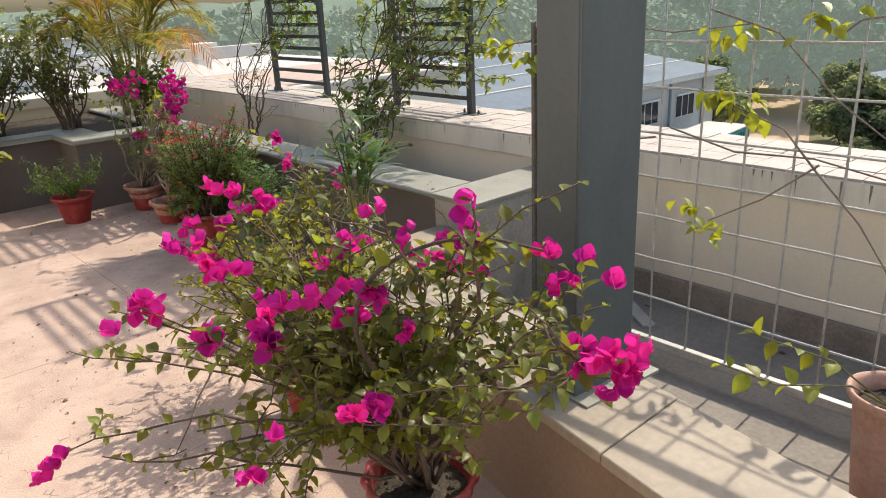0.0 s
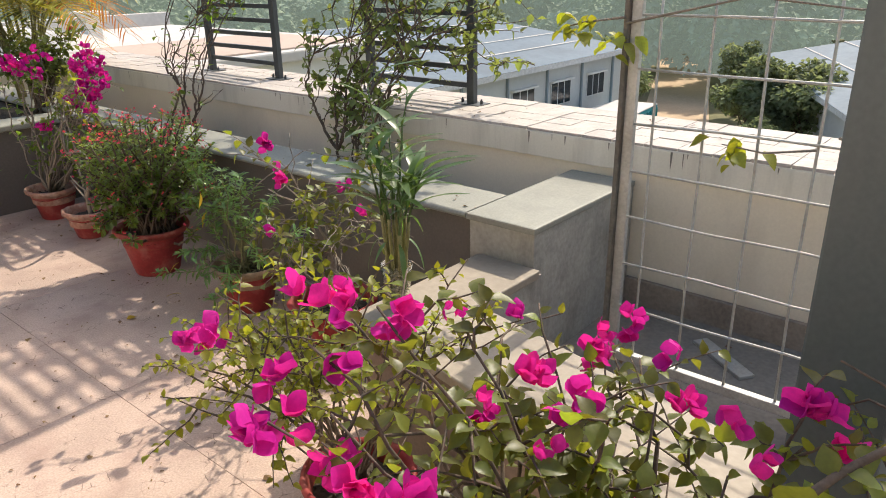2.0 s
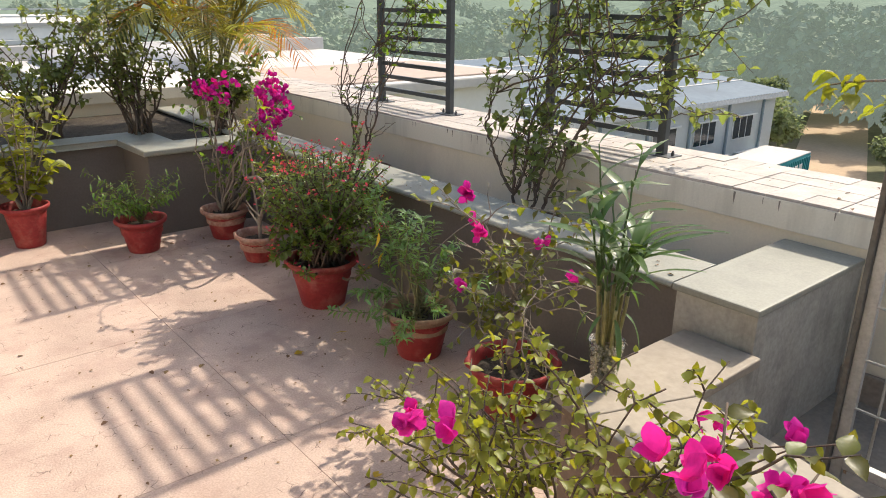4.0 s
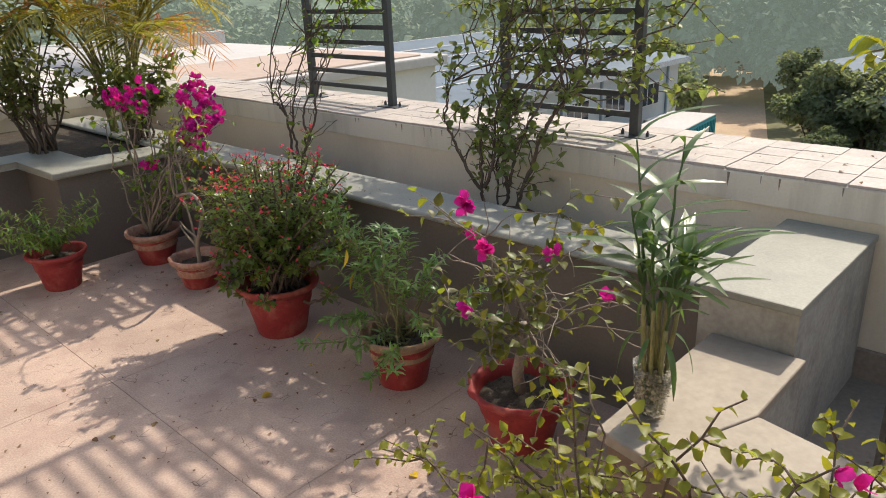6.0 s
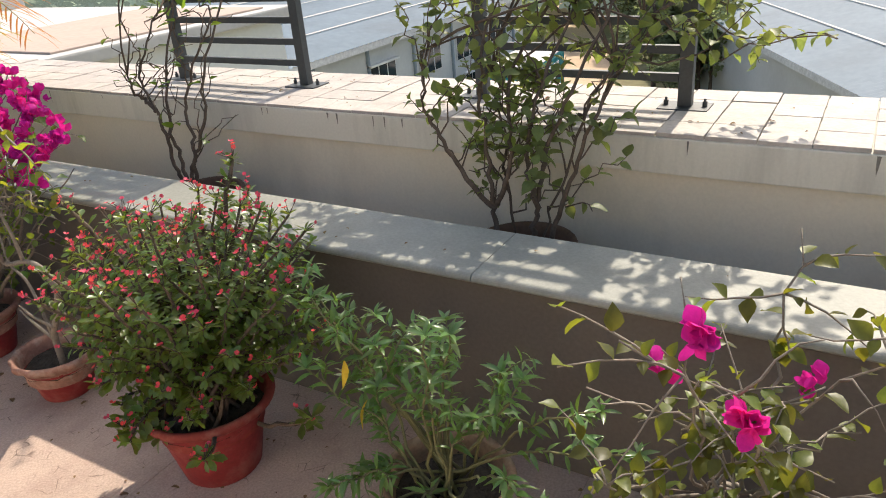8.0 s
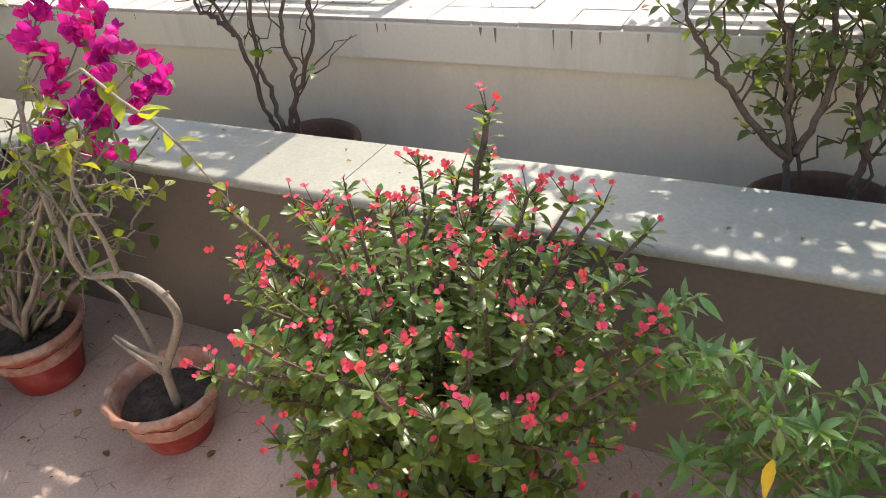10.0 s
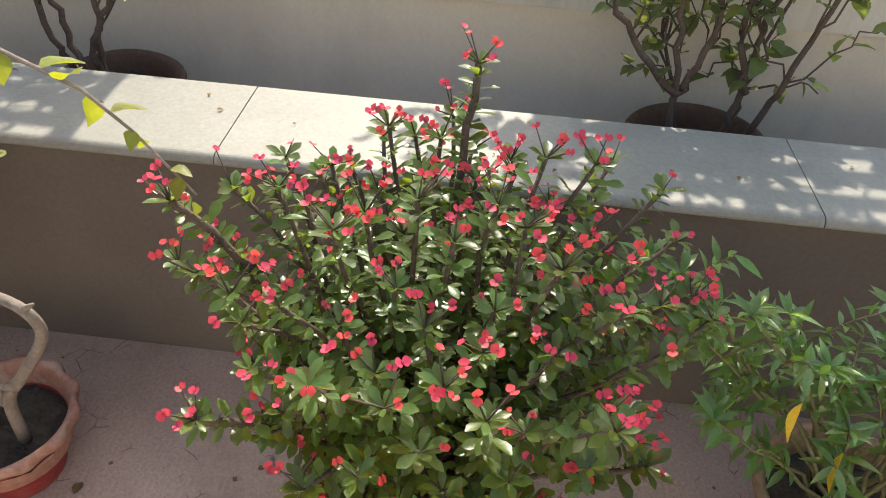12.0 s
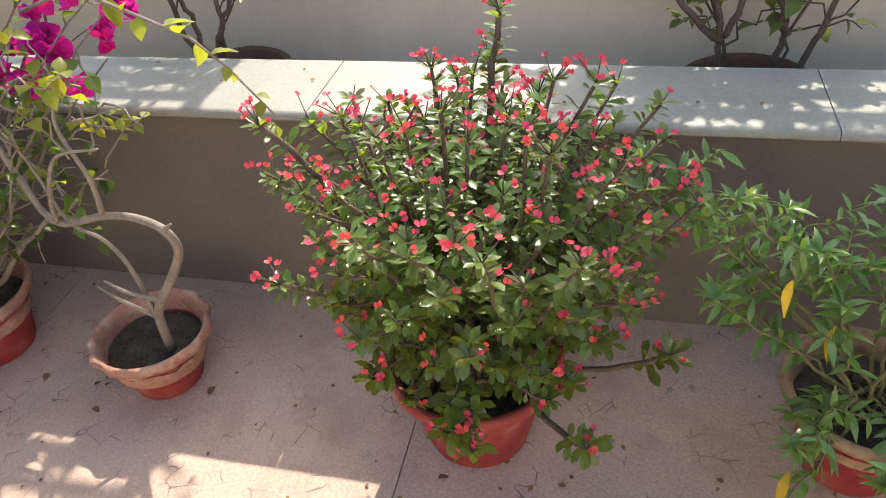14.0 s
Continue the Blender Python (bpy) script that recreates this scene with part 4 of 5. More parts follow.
for p, d in (((1.66, 3.78, 0.55), (0.1, 0.1, -1)), ((1.63, 3.70, 0.48), (-0.3, 0.3, -0.6)), ((1.48, 3.75, 0.26), (-0.6, 0.3, -0.3)), ((1.52, 3.86, 0.05), (-0.4, 0.6, 0.1))):
    put_leaves(shrub, LANCE, "yellow_leaf", [local([p], P7)[0]], [d], [(0.4, 0, 1)], [0.07], 1, "yellow_leaf")

# two more pots towards the planter
P8 = (1.2, 5.84, 0.0)
g = thing("euphorbia_shrub", P8, "feathery green shrub in a bright red clay pot", "potted plant")
pot(g, 0.16, 0.22, "terracotta", False, "terracotta")
s = Shoots(g, 51, "green_stem")
for k in range(26):
    tip = (s.r.uniform(-0.30, 0.26), s.r.uniform(-0.26, 0.2), s.r.uniform(0.26, 0.58))
    P = bend((0, 0, 0.18), tip, 0.12, s.r, 0.01, 8)
    s.branch(P, 0.005, 0.0018, 5)
    s.leaves_along(P, 24, 0.045, 0.25, 1.0, 0.4)
s.build(LANCE, "leaf", "green_stem", 100)
P9 = (0.64, 6.40, 0.0)
g = thing("hibiscus", P9, "leafy shrub with light green leaves in a red clay pot", "potted plant")
pot(g, 0.15, 0.28, "terracotta", False, "terracotta")
s = Shoots(g, 52, "pale_bark")
for k in range(24):
    tip = (s.r.uniform(-0.28, 0.28), s.r.uniform(-0.25, 0.25), s.r.uniform(0.45, 1.05))
    P = bend((0, 0, 0.2), tip, 0.12, s.r, 0.012, 8)
    s.branch(P, 0.009, 0.002, 5)
    s.leaves_along(P, 15, 0.065, 0.3)
s.build(ROUND, "leaf_lime", "pale_bark", 80)

# tall pale pot in the gutter
P10 = (1.90, 0.20, 0.005)
tall = thing("clay_pot", P10, "tall pale pink clay pot with dry soil", "plant pot")
pot(tall, 0.14, 0.41, "pale_clay", False, "pale_clay")
s = Shoots(tall, 53, "green_stem")
for pts in ([(1.82, 0.2, 0.4), (1.72, 0.28, 0.48), (1.55, 0.42, 0.50), (1.42, 0.55, 0.58)], [(1.82, 0.2, 0.4), (1.7, 0.33, 0.55), (1.5, 0.5, 0.66)]):
    P = np.array(local(pts, P10))
    s.branch(P, 0.004, 0.002, 5)
    s.leaves_along(P, 9, 0.06, 0.4)
s.build(OVATE, "leaf_lime", "green_stem", 18)

# vase with bamboo cane and long blades on the step
PV = (1.495, 2.325, LEDGE_Z)
vase = thing("glass_vase", PV, "clear glass vase of pebbles with leafy green canes", "vase")
v, f = lathe([(0.001, 0.0), (0.036, 0.0), (0.038, 0.004), (0.044, 0.07), (0.056, 0.158), (0.0535, 0.158), (0.0415, 0.07), (0.035, 0.018), (0.001, 0.016)], 32)
mesh_object("glass", v, f, "glass", vase, smooth=True).visible_shadow = False
ph = Heap()
r = random.Random(61)
for k in range(520):
    z = r.uniform(0.02, 0.15)
    rad = (0.033 + 0.115 * z) * math.sqrt(r.random())
    a = r.uniform(0, 6.28)
    q = r.uniform(0.006, 0.009)
    pts = np.array([(1, 0, 0), (0, 1, 0), (-1, 0, 0), (0, -1, 0), (0, 0, 0.7), (0, 0, -0.7)]) * q
    ph.add(pts + np.array([rad * math.cos(a), rad * math.sin(a), z]), [(0, 1, 4), (1, 2, 4), (2, 3, 4), (3, 0, 4), (1, 0, 5), (2, 1, 5), (3, 2, 5), (0, 3, 5)])
ph.make("gravel", "pebble", vase, smooth=True, kind="stuff")
pos, dirs, ups, sizes = [], [], [], []
for k in range(11):
    a = k * 2.4
    q = 0.026 * math.sqrt((k + 0.5) / 11)
    top = (q * 1.9 * math.cos(a), q * 1.9 * math.sin(a), r.uniform(0.27, 0.36))
    P = bend((q * math.cos(a), q * math.sin(a), 0.03), top, 0.05, r, 0.002, 8)
    v, f = tube(P, [0.0062 if j % 2 else 0.0054 for j in range(8)], 8)
    mesh_object("cane", v, f, "cane", vase, smooth=True)
    tall_one = k % 3 == 0
    end = P[-1] + np.array([math.cos(a) * r.uniform(0.01, 0.09), math.sin(a) * r.uniform(0.01, 0.09), r.uniform(0.26, 0.40) if tall_one else r.uniform(0.08, 0.24)])
    Q = bend(P[-1], end, 0.05, r, 0.004, 8)
    v, f = tube(Q, np.linspace(0.005, 0.0022, 8), 6)
    mesh_object("shoot", v, f, "blade", vase, smooth=True)
    for j in range(7 if tall_one else 6):
        b = a + j * 2.6 + r.uniform(-0.7, 0.7)
        pos.append(Q[min(1 + j, 7)])
        dirs.append((math.cos(b), math.sin(b), r.uniform(1.1, 2.9)))
        ups.append((-math.cos(b) * 0.7 + r.uniform(-0.3, 0.3), -math.sin(b) * 0.7 + r.uniform(-0.3, 0.3), 0.8))
        sizes.append(r.uniform(0.10, 0.19))
for k in range(7):
    b = k * 0.95 + 0.4
    pos.append((0.04 * math.cos(b), 0.04 * math.sin(b), r.uniform(0.24, 0.34)))
    dirs.append((math.cos(b), math.sin(b), r.uniform(-0.9, 0.3)))
    ups.append((math.cos(b), math.sin(b), 0.8))
    sizes.append(r.uniform(0.07, 0.13))
put_leaves(vase, BLADE, "blade", pos, dirs, ups, sizes, 300, "blade")


# climbers in the trough, tied to the trellises
def climber(y, seed, label, trunks, vines, leaf_count, leaf_mat, y0, y1, radius, height=0.25, thick=(0.005, 0.0085), given=(), aside=0, canopy=()):
    place = (2.62, y, 0.16)
    c = thing("climbing_vine", place, label, "climbing plant", "climbers on the trellises")
    pot(c, radius, height, "brown_clay", False, "brown_clay")
    s = Shoots(c, seed, "bark")
    r = s.r
    ends = []
    for pts in given:
        P = smooth(local(pts, place)) + np.array([[r.uniform(-0.008, 0.008) for _ in range(3)] for _ in range(5 * len(pts) - 4)])
        s.branch(P, 0.0098, 0.0042, 8)
        ends.append(P[-1])
        for _ in range(11 if leaf_count > 5 else 8):
            j = r.randrange(4, len(P))
            T = bend(P[j], P[j] + np.array([r.uniform(-0.08, 0.22), r.uniform(-0.22, 0.22), r.uniform(0.02, 0.34)]), 0.05, r, 0.02, 8)
            s.branch(T, 0.0032, 0.0013, 5)
            s.leaves_along(T, leaf_count if leaf_count > 5 else 1, 0.054, 0.25)
    for k in range(trunks):
        a = r.uniform(-1, 1)
        p0 = (r.uniform(-0.05, 0.05), 0.05 * a, height - 0.06)
        p1 = np.array([r.uniform(0.1, 0.45), 0.24 * a + r.uniform(-0.06, 0.06), r.uniform(0.75, 1.0)])
        P = bend(p0, p1, 0.1, r, 0.024, 12, 0.14)
        s.branch(P, r.uniform(*thick), 0.005, 7)
        ends.append(p1)
        for _ in range(7):
            j = r.randrange(2, 10)
            q = P[j] + np.array([r.uniform(-0.12, 0.2), r.uniform(-0.22, 0.22), r.uniform(0.0, 0.25)])
            T = bend(P[j], q, 0.05, r, 0.02, 8)
            s.branch(T, 0.004, 0.0018, 5)
            s.leaves_along(T, max(2, leaf_count - 3), 0.05, 0.2)
    for k in range(vines):
        e = ends[r.randrange(len(ends))]
        q = np.array([0.63 + r.uniform(-0.08, 0.12), r.uniform(y0, y1) - y, r.uniform(0.8, 2.6)])
        if k < aside:
            q = np.array([0.6 + r.uniform(-0.1, 0.15), r.uniform(2.75, 3.3) - y, r.uniform(0.75, 1.7)])
        T = bend(e, q, r.uniform(-0.05, 0.2), r, 0.03, 12, 0.12)
        s.branch(T, r.uniform(0.0035, 0.006), 0.002, 5)
        s.leaves_along(T, leaf_count * 2, 0.052, 0.3)
        for _ in range(3):
            j = r.randrange(5, 12)
            W = bend(T[j], T[j] + np.array([r.uniform(-0.15, 0.15), r.uniform(-0.28, 0.28), r.uniform(-0.2, 0.2)]), 0.04, r, 0.015, 6)
            s.branch(W, 0.003, 0.0012, 4)
            s.leaves_along(W, leaf_count, 0.052, 0.1)
    for count, ya, yb, za, zb in canopy:
        for _ in range(count):
            p = np.array([0.63 + r.uniform(-0.07, 0.09), r.uniform(ya, yb) - y, r.uniform(za, zb) - place[2]])
            T = bend(p, p + np.array([r.uniform(-0.06, 0.06), r.uniform(-0.13, 0.13), r.uniform(-0.12, 0.1)]), 0.02, r, 0.008, 5)
            s.branch(T, 0.0026, 0.0012, 4)
            s.leaves_along(T, 8, 0.056, 0.0)
    s.build(OVATE, leaf_mat, "bark", 120)


TWISTED = [[(2.60, 5.40, 0.46), (2.60, 5.43, 0.54), (2.62, 5.48, 0.70), (2.64, 5.53, 0.80), (2.66, 5.59, 0.87), (2.70, 5.66, 0.95), (2.85, 5.68, 1.15)], [(2.60, 5.38, 0.46), (2.61, 5.41, 0.60), (2.63, 5.45, 0.74), (2.68, 5.47, 0.95), (2.85, 5.50, 1.25)],
           [(2.60, 5.33, 0.46), (2.60, 5.34, 0.55), (2.62, 5.27, 0.68), (2.64, 5.22, 0.81), (2.68, 5.22, 0.97), (2.95, 5.27, 1.3)], [(2.61, 5.33, 0.46), (2.61, 5.32, 0.57), (2.62, 5.31, 0.70), (2.64, 5.34, 0.83), (2.70, 5.32, 0.96), (2.8, 5.24, 1.18)],
           [(2.64, 5.53, 0.80), (2.65, 5.60, 0.84), (2.66, 5.68, 0.87), (2.68, 5.72, 0.95)]]
STEMS = [[(2.60, 3.83, 0.46), (2.60, 3.84, 0.56), (2.62, 3.86, 0.68), (2.64, 3.88, 0.83), (2.70, 3.92, 1.0), (2.95, 3.95, 1.35)], [(2.60, 3.83, 0.58), (2.62, 3.79, 0.69), (2.64, 3.785, 0.84), (2.72, 3.81, 1.02), (3.0, 3.72, 1.3)],
         [(2.60, 3.70, 0.46), (2.60, 3.69, 0.56), (2.62, 3.68, 0.65), (2.64, 3.665, 0.76), (2.68, 3.62, 0.92), (2.85, 3.54, 1.15), (3.05, 3.5, 1.4)], [(2.60, 3.64, 0.46), (2.60, 3.60, 0.57), (2.62, 3.56, 0.73), (2.66, 3.50, 0.92), (2.85, 3.42, 1.15)],
         [(2.60, 3.84, 0.57), (2.61, 3.96, 0.69), (2.62, 4.05, 0.81), (2.64, 4.11, 0.92), (2.72, 4.14, 1.08)], [(2.60, 3.68, 0.60), (2.62, 3.72, 0.74), (2.66, 3.70, 0.94), (2.9, 3.66, 1.2)]]
climber(5.30, 71, "woody climber with bare twisted trunks in a clay pot", 0, 16, 3, "leaf", 5.1, 6.1, 0.17, 0.30, given=TWISTED, canopy=((34, 5.16, 6.0, 1.42, 2.15), (14, 5.2, 5.9, 2.15, 2.6)))
climber(3.75, 72, "leafy climber with many stems grown over the trellis", 2, 31, 8, "leaf_pale", 3.2, 4.45, 0.19, 0.29, thick=(0.004, 0.006), given=STEMS, aside=10,
        canopy=((15, 3.34, 4.25, 1.38, 1.95), (26, 3.34, 4.1, 1.95, 2.5), (14, 3.1, 3.4, 1.2, 1.9), (22, 2.65, 3.34, 1.75, 2.4)))

# vines hanging on the wire fence
vine = thing("fence_vine", (2.2, 0.9, 0.0), "thin vine with yellow-green leaf sprays woven through the fence", "climbing plant")
s = Shoots(vine, 81, "pale_bark")
for pts in ([(2.22, 1.2, 1.06), (2.2, 0.92, 1.0), (2.2, 0.64, 1.01), (2.2, 0.41, 0.97), (2.2, 0.0, 0.9), (2.2, -0.5, 0.5), (2.2, -0.6, 0.0)], [(2.2, 1.05, 1.5), (2.2, 0.8, 1.42), (2.2, 0.59, 1.21), (2.2, 0.43, 1.1), (2.2, 0.0, 0.8)],
            [(2.2, 0.63, 0.97), (2.2, 0.47, 0.81), (2.2, 0.37, 0.67), (2.2, 0.2, 0.3)], [(2.2, 0.63, 0.97), (2.2, 0.75, 1.1), (2.2, 0.95, 1.17), (2.2, 1.08, 1.22)], [(2.21, 1.9, 1.36), (2.21, 1.5, 1.45), (2.2, 1.2, 1.42), (2.2, 0.9, 1.45)],
            [(2.2, 1.25, 1.02), (2.2, 1.4, 0.99), (2.2, 1.53, 1.0)], [(2.2, 0.62, 0.99), (2.2, 0.8, 0.84), (2.2, 1.0, 0.72)], [(2.2, 0.3, 1.5), (2.2, 0.55, 1.46), (2.2, 0.62, 1.4)], [(2.2, 1.9, 1.38), (2.2, 2.05, 1.36), (2.2, 2.13, 1.34)]):
    s.branch(np.array(local(pts, (2.2, 0.9, 0.0))), 0.0045, 0.0022, 5)
for (y, z), n in (((2.05, 1.34), 22), ((1.92, 1.30), 14), ((1.51, 0.99), 10), ((0.9, 1.17), 16), ((1.02, 1.2), 10), ((0.62, 1.45), 12), ((0.98, 1.42), 12), ((1.08, 0.75), 9), ((1.0, 0.70), 9), ((0.3, 1.45), 12), ((0.05, 1.3), 14), ((-0.3, 1.2), 14)):
    for k in range(n):
        a = s.r.uniform(0, 6.28)
        s.leaf((s.r.uniform(-0.05, 0.04), y - 0.9 + s.r.gauss(0, 0.045), z + s.r.gauss(0, 0.025)), (s.r.uniform(-0.5, 0.5), math.cos(a), -0.55 + 0.4 * math.sin(a)), 0.065 * s.r.uniform(0.6, 1.2))
s.build(OVATE, "leaf_lime", "pale_bark", 160)


# palm and rose bushes in the planter bed
def palm(place, seed):
    p = thing("areca_palm", place, "palm with yellow-green and dry orange fronds growing in the planter", "palm")
    r = random.Random(seed)
    for k in range(6):
        a = k * 1.05
        P = bend((0.1 * math.cos(a), 0.1 * math.sin(a), 0), (0.16 * math.cos(a), 0.16 * math.sin(a), r.uniform(0.35, 0.6)), 0.1, r, 0.004, 6)
        v, f = tube(P, [0.026, 0.024, 0.025, 0.022, 0.022, 0.018], 8)
        mesh_object("stem", v, f, "cane", p, smooth=True)
    for k in range(24):
        a = k * 2.4 + r.uniform(-0.2, 0.2)
        length = r.uniform(0.85, 1.35)
        lean = r.uniform(0.2, 0.8)
        dry = k % 5 == 1
        base = np.array([0.12 * math.cos(a), 0.12 * math.sin(a), r.uniform(0.3, 0.55)])
        tip = base + np.array([math.cos(a) * length * lean, math.sin(a) * length * lean, length * (0.95 - 0.95 * lean) - (0.35 if dry else 0)])
        P = bend(base, tip, 0.6 * length, r, 0.004, 16)
        h = Heap()
        h.add(*tube(P, np.linspace(0.009, 0.002, 16), 5))
        rach = h.make("frond", "cane", p)
        pos, dirs, ups, sizes = [], [], [], []
        for j in range(56):
            q = 0.22 + 0.78 * j / 56
            i = min(int(q * 15), 14)
            pt = P[i] + (P[i + 1] - P[i]) * (q * 15 - i)
            tan = P[i + 1] - P[i]
            tan /= np.linalg.norm(tan)
            side = np.cross(tan, (0, 0, 1))
            side /= np.linalg.norm(side) + 1e-9
            sg = 1 if j % 2 else -1
            pos.append(pt)
            dirs.append(side * sg * 0.9 + tan * 0.75 + np.array([0, 0, 0.25 - 0.3 * r.random()]))
            ups.append((0, 0, 1))
            sizes.append((0.34 if 0.2 < q < 0.8 else 0.22) * r.uniform(0.8, 1.1))
        put_leaves(rach, STRAP, "palm_dry" if dry else "palm", pos, dirs, ups, sizes, 0)


palm((2.25, 7.05, 0.57), 91)


def rose(place, seed, size, height, flowers=0):
    b = thing("rose_bush", place, "loose rose bush with many thin stems growing in the planter", "shrub", "rose bushes in the planter")
    s = Shoots(b, seed)
    r = s.r
    for k in range(22):
        tip = (r.uniform(-size, size), r.uniform(-0.7 * size, 0.7 * size), height * r.uniform(0.45, 1.0))
        P = bend((r.uniform(-0.08, 0.08), r.uniform(-0.08, 0.08), 0), tip, 0.2, r, 0.02, 10, 0.1)
        s.branch(P, 0.009, 0.002, 5)
        s.leaves_along(P, 13, 0.048, 0.25)
        for _ in range(4):
            j = r.randrange(3, 10)
            T = bend(P[j], P[j] + np.array([r.uniform(-0.22, 0.22), r.uniform(-0.2, 0.2), r.uniform(-0.02, 0.2)]), 0.03, r, 0.012, 6)
            s.branch(T, 0.0035, 0.0014, 4)
            s.leaves_along(T, 11, 0.05, 0.1)
        if k < flowers:
            set_flower(b, ROSE, P[-1], r, 1.0)
    s.build(OVATE, "leaf_pale", "green_stem", 60)


ROSE = flower_mesh("flower", petals(4, 0.026, 77), "red_flower")
rose((1.55, 6.75, 0.57), 95, 0.45, 0.95, 0)
rose((1.0, 7.1, 0.57), 96, 0.5, 0.95, 0)
rose((2.1, 6.55, 0.57), 97, 0.28, 0.6, 2)
rose((0.2, 7.1, 0.57), 98, 0.5, 0.8, 0)
rose((-0.8, 7.2, 0.57), 99, 0.5, 0.75, 0)

# litter on the floor, the coping and the bench
lit = random.Random(101)
pos, dirs, ups, sizes = [], [], [], []
for k in range(420):
    pos.append((lit.uniform(0.2, 2.05), lit.uniform(1.5, 6.0), 0.004))
for k in range(110):
    pos.append((lit.uniform(2.93, 3.45), lit.uniform(1.8, 6.5), PZ + 0.008))
for k in range(24):
    pos.append((lit.uniform(2.1, 2.32), lit.uniform(2.4, 5.8), BENCH_Z + 0.004))
for k in range(16):
    pos.append((lit.uniform(2.3, 2.8), lit.uniform(0.2, 2.0), 0.009))
for p in pos:
    a = lit.uniform(0, 6.28)
    dirs.append((math.cos(a), math.sin(a), 0.02))
    ups.append((lit.uniform(-0.3, 0.3), lit.uniform(-0.3, 0.3), 1))
    sizes.append(lit.uniform(0.006, 0.018) if lit.random() < 0.88 else lit.uniform(0.02, 0.035))
litter = thing("fallen_leaves", (0, 0, 0), "dry brown fallen leaves scattered over the floor and coping", "leaf litter", kind="stuff")
put_leaves(litter, OVATE, "dead_leaf", pos, dirs, ups, sizes, 0)
pos = [(1.02, 2.9, 0.004), (1.3, 3.05, 0.004), (1.25, 3.9, 0.004)]
put_leaves(litter, OVATE, "yellow_leaf", pos, [(1, 0.4, 0), (0.2, 1, 0), (1, -0.3, 0)], [(0, 0, 1)] * 3, [0.05, 0.045, 0.06], 3, "yellow_leaf")

# ---- beyond the parapet ----
GZ = -9.0
EYE = (0.0, 1.5, 1.55)


def far_point(azimuth, elevation, d):
    a = radians(azimuth)
    return (EYE[0] + d * math.sin(a), EYE[1] + d * math.cos(a), EYE[2] + d * math.tan(radians(elevation)))


structure(part("ground", box(-2500, 2500, -2500, 2500, GZ - 1, GZ), "earth"), "scrubby earth ground far below the terrace", "ground")
a = radians(68.3)
ux, uy = math.sin(a), math.cos(a)
road = [(EYE[0] + ux * d + uy * w, EYE[1] + uy * d - ux * w, GZ + 0.02) for d, w in ((40, -2.2), (40, 2.2), (140, 3.0), (140, -3.0))]
structure(mesh_object("road", road, [(0, 1, 2, 3)], "dirt"), "straight sandy dirt road", "road")
structure(part("wall_building", box(-3.9, 3.5, -2.95, 8.5, GZ, -1.2), "cream"), "cream outer walls of the house under the terrace", "wall")


def window(owner, x0, x1, y, z0, z1, face=-1, mullions=2):
    """A window on a wall that faces -y."""
    w = part("window", box(x0, x1, y - 0.06, y + 0.02, z0, z1), "frame_white", owner)
    n = mullions
    for i in range(n):
        a0, a1 = x0 + (x1 - x0) * i / n + 0.04, x0 + (x1 - x0) * (i + 1) / n - 0.04
        part("pane", box(a0, a1, y - 0.066, y - 0.05, z0 + 0.05, z1 - 0.05), "pane", w)
    part("sill", box(x0 - 0.1, x1 + 0.1, y - 0.25, y, z1 + 0.02, z1 + 0.1), "white_wall", w)


# white block with windows and a roof railing
HX, HY = (-24.0, 9.6), 33.0
block = thing("apartment_building", (HX[0], HY, GZ), "white flat-roofed building with dark windows and a roof railing", "building")
bl = lambda x0, x1, y0, y1, z0, z1, b=0.0: box(x0 - HX[0], x1 - HX[0], y0 - HY, y1 - HY, z0 - GZ, z1 - GZ, b)
part("wall", bl(HX[0], HX[1], HY, HY + 14, GZ, 0.45), "white_wall", block)
part("cornice", bl(HX[0] - 0.2, HX[1] + 0.2, HY - 0.3, HY + 14.2, -0.95 + 0.75, -0.05), "white_wall", block)
part("roof", bl(HX[0] - 0.1, HX[1] + 0.1, HY - 0.1, HY + 14.1, 0.45, 0.55), "roof_white", block)
for k in range(10):
    x0 = 8.2 - k * 2.3 - HX[0]
    for z in (-1.45, -4.6):
        window(block, x0 - 1.35, x0, 0.0, z - GZ, z + 1.25 - GZ)
for k in range(24):
    x = HX[1] - 0.3 - k * 1.2
    part("railing_post", bl(x - 0.03, x + 0.03, HY + 0.05, HY + 0.11, 0.55, 1.05), "white_wall", block)
for z in (0.75, 1.02):
    part("rail", bl(HX[0], HX[1], HY + 0.05, HY + 0.1, z, z + 0.05), "white_wall", block)

# nearer roof with white coat, pink screed and a chimney
near = thing("neighbour_house", (8.0, 20.0, GZ), "low house with a white and pink terrace roof and a chimney", "building")
nb = lambda x0, x1, y0, y1, z0, z1, b=0.0: box(x0 - 8, x1 - 8, y0 - 20, y1 - 20, z0 - GZ, z1 - GZ, b)
part("wall", nb(4.5, 16.5, 17.5, 30, GZ, -0.9), "white_wall", near)
part("roof", nb(4.2, 16.8, 17.2, 30.3, -0.9, -0.6, 0.05), "roof_white", near)
part("screed", nb(9.6, 16.0, 17.6, 22.5, -0.6, -0.55, 0.02), "roof_pink", near)
part("parapet", nb(4.2, 16.8, 30.0, 30.4, -0.6, -0.1, 0.03), "roof_white", near)
chim = part("chimney", nb(10.8, 11.3, 24.6, 25.1, -0.6, 0.25, 0.03), "white_wall", near)
part("cap", nb(10.6, 11.5, 24.4, 25.3, 0.25, 0.36, 0.02), "white_wall", chim)
vault = Heap()
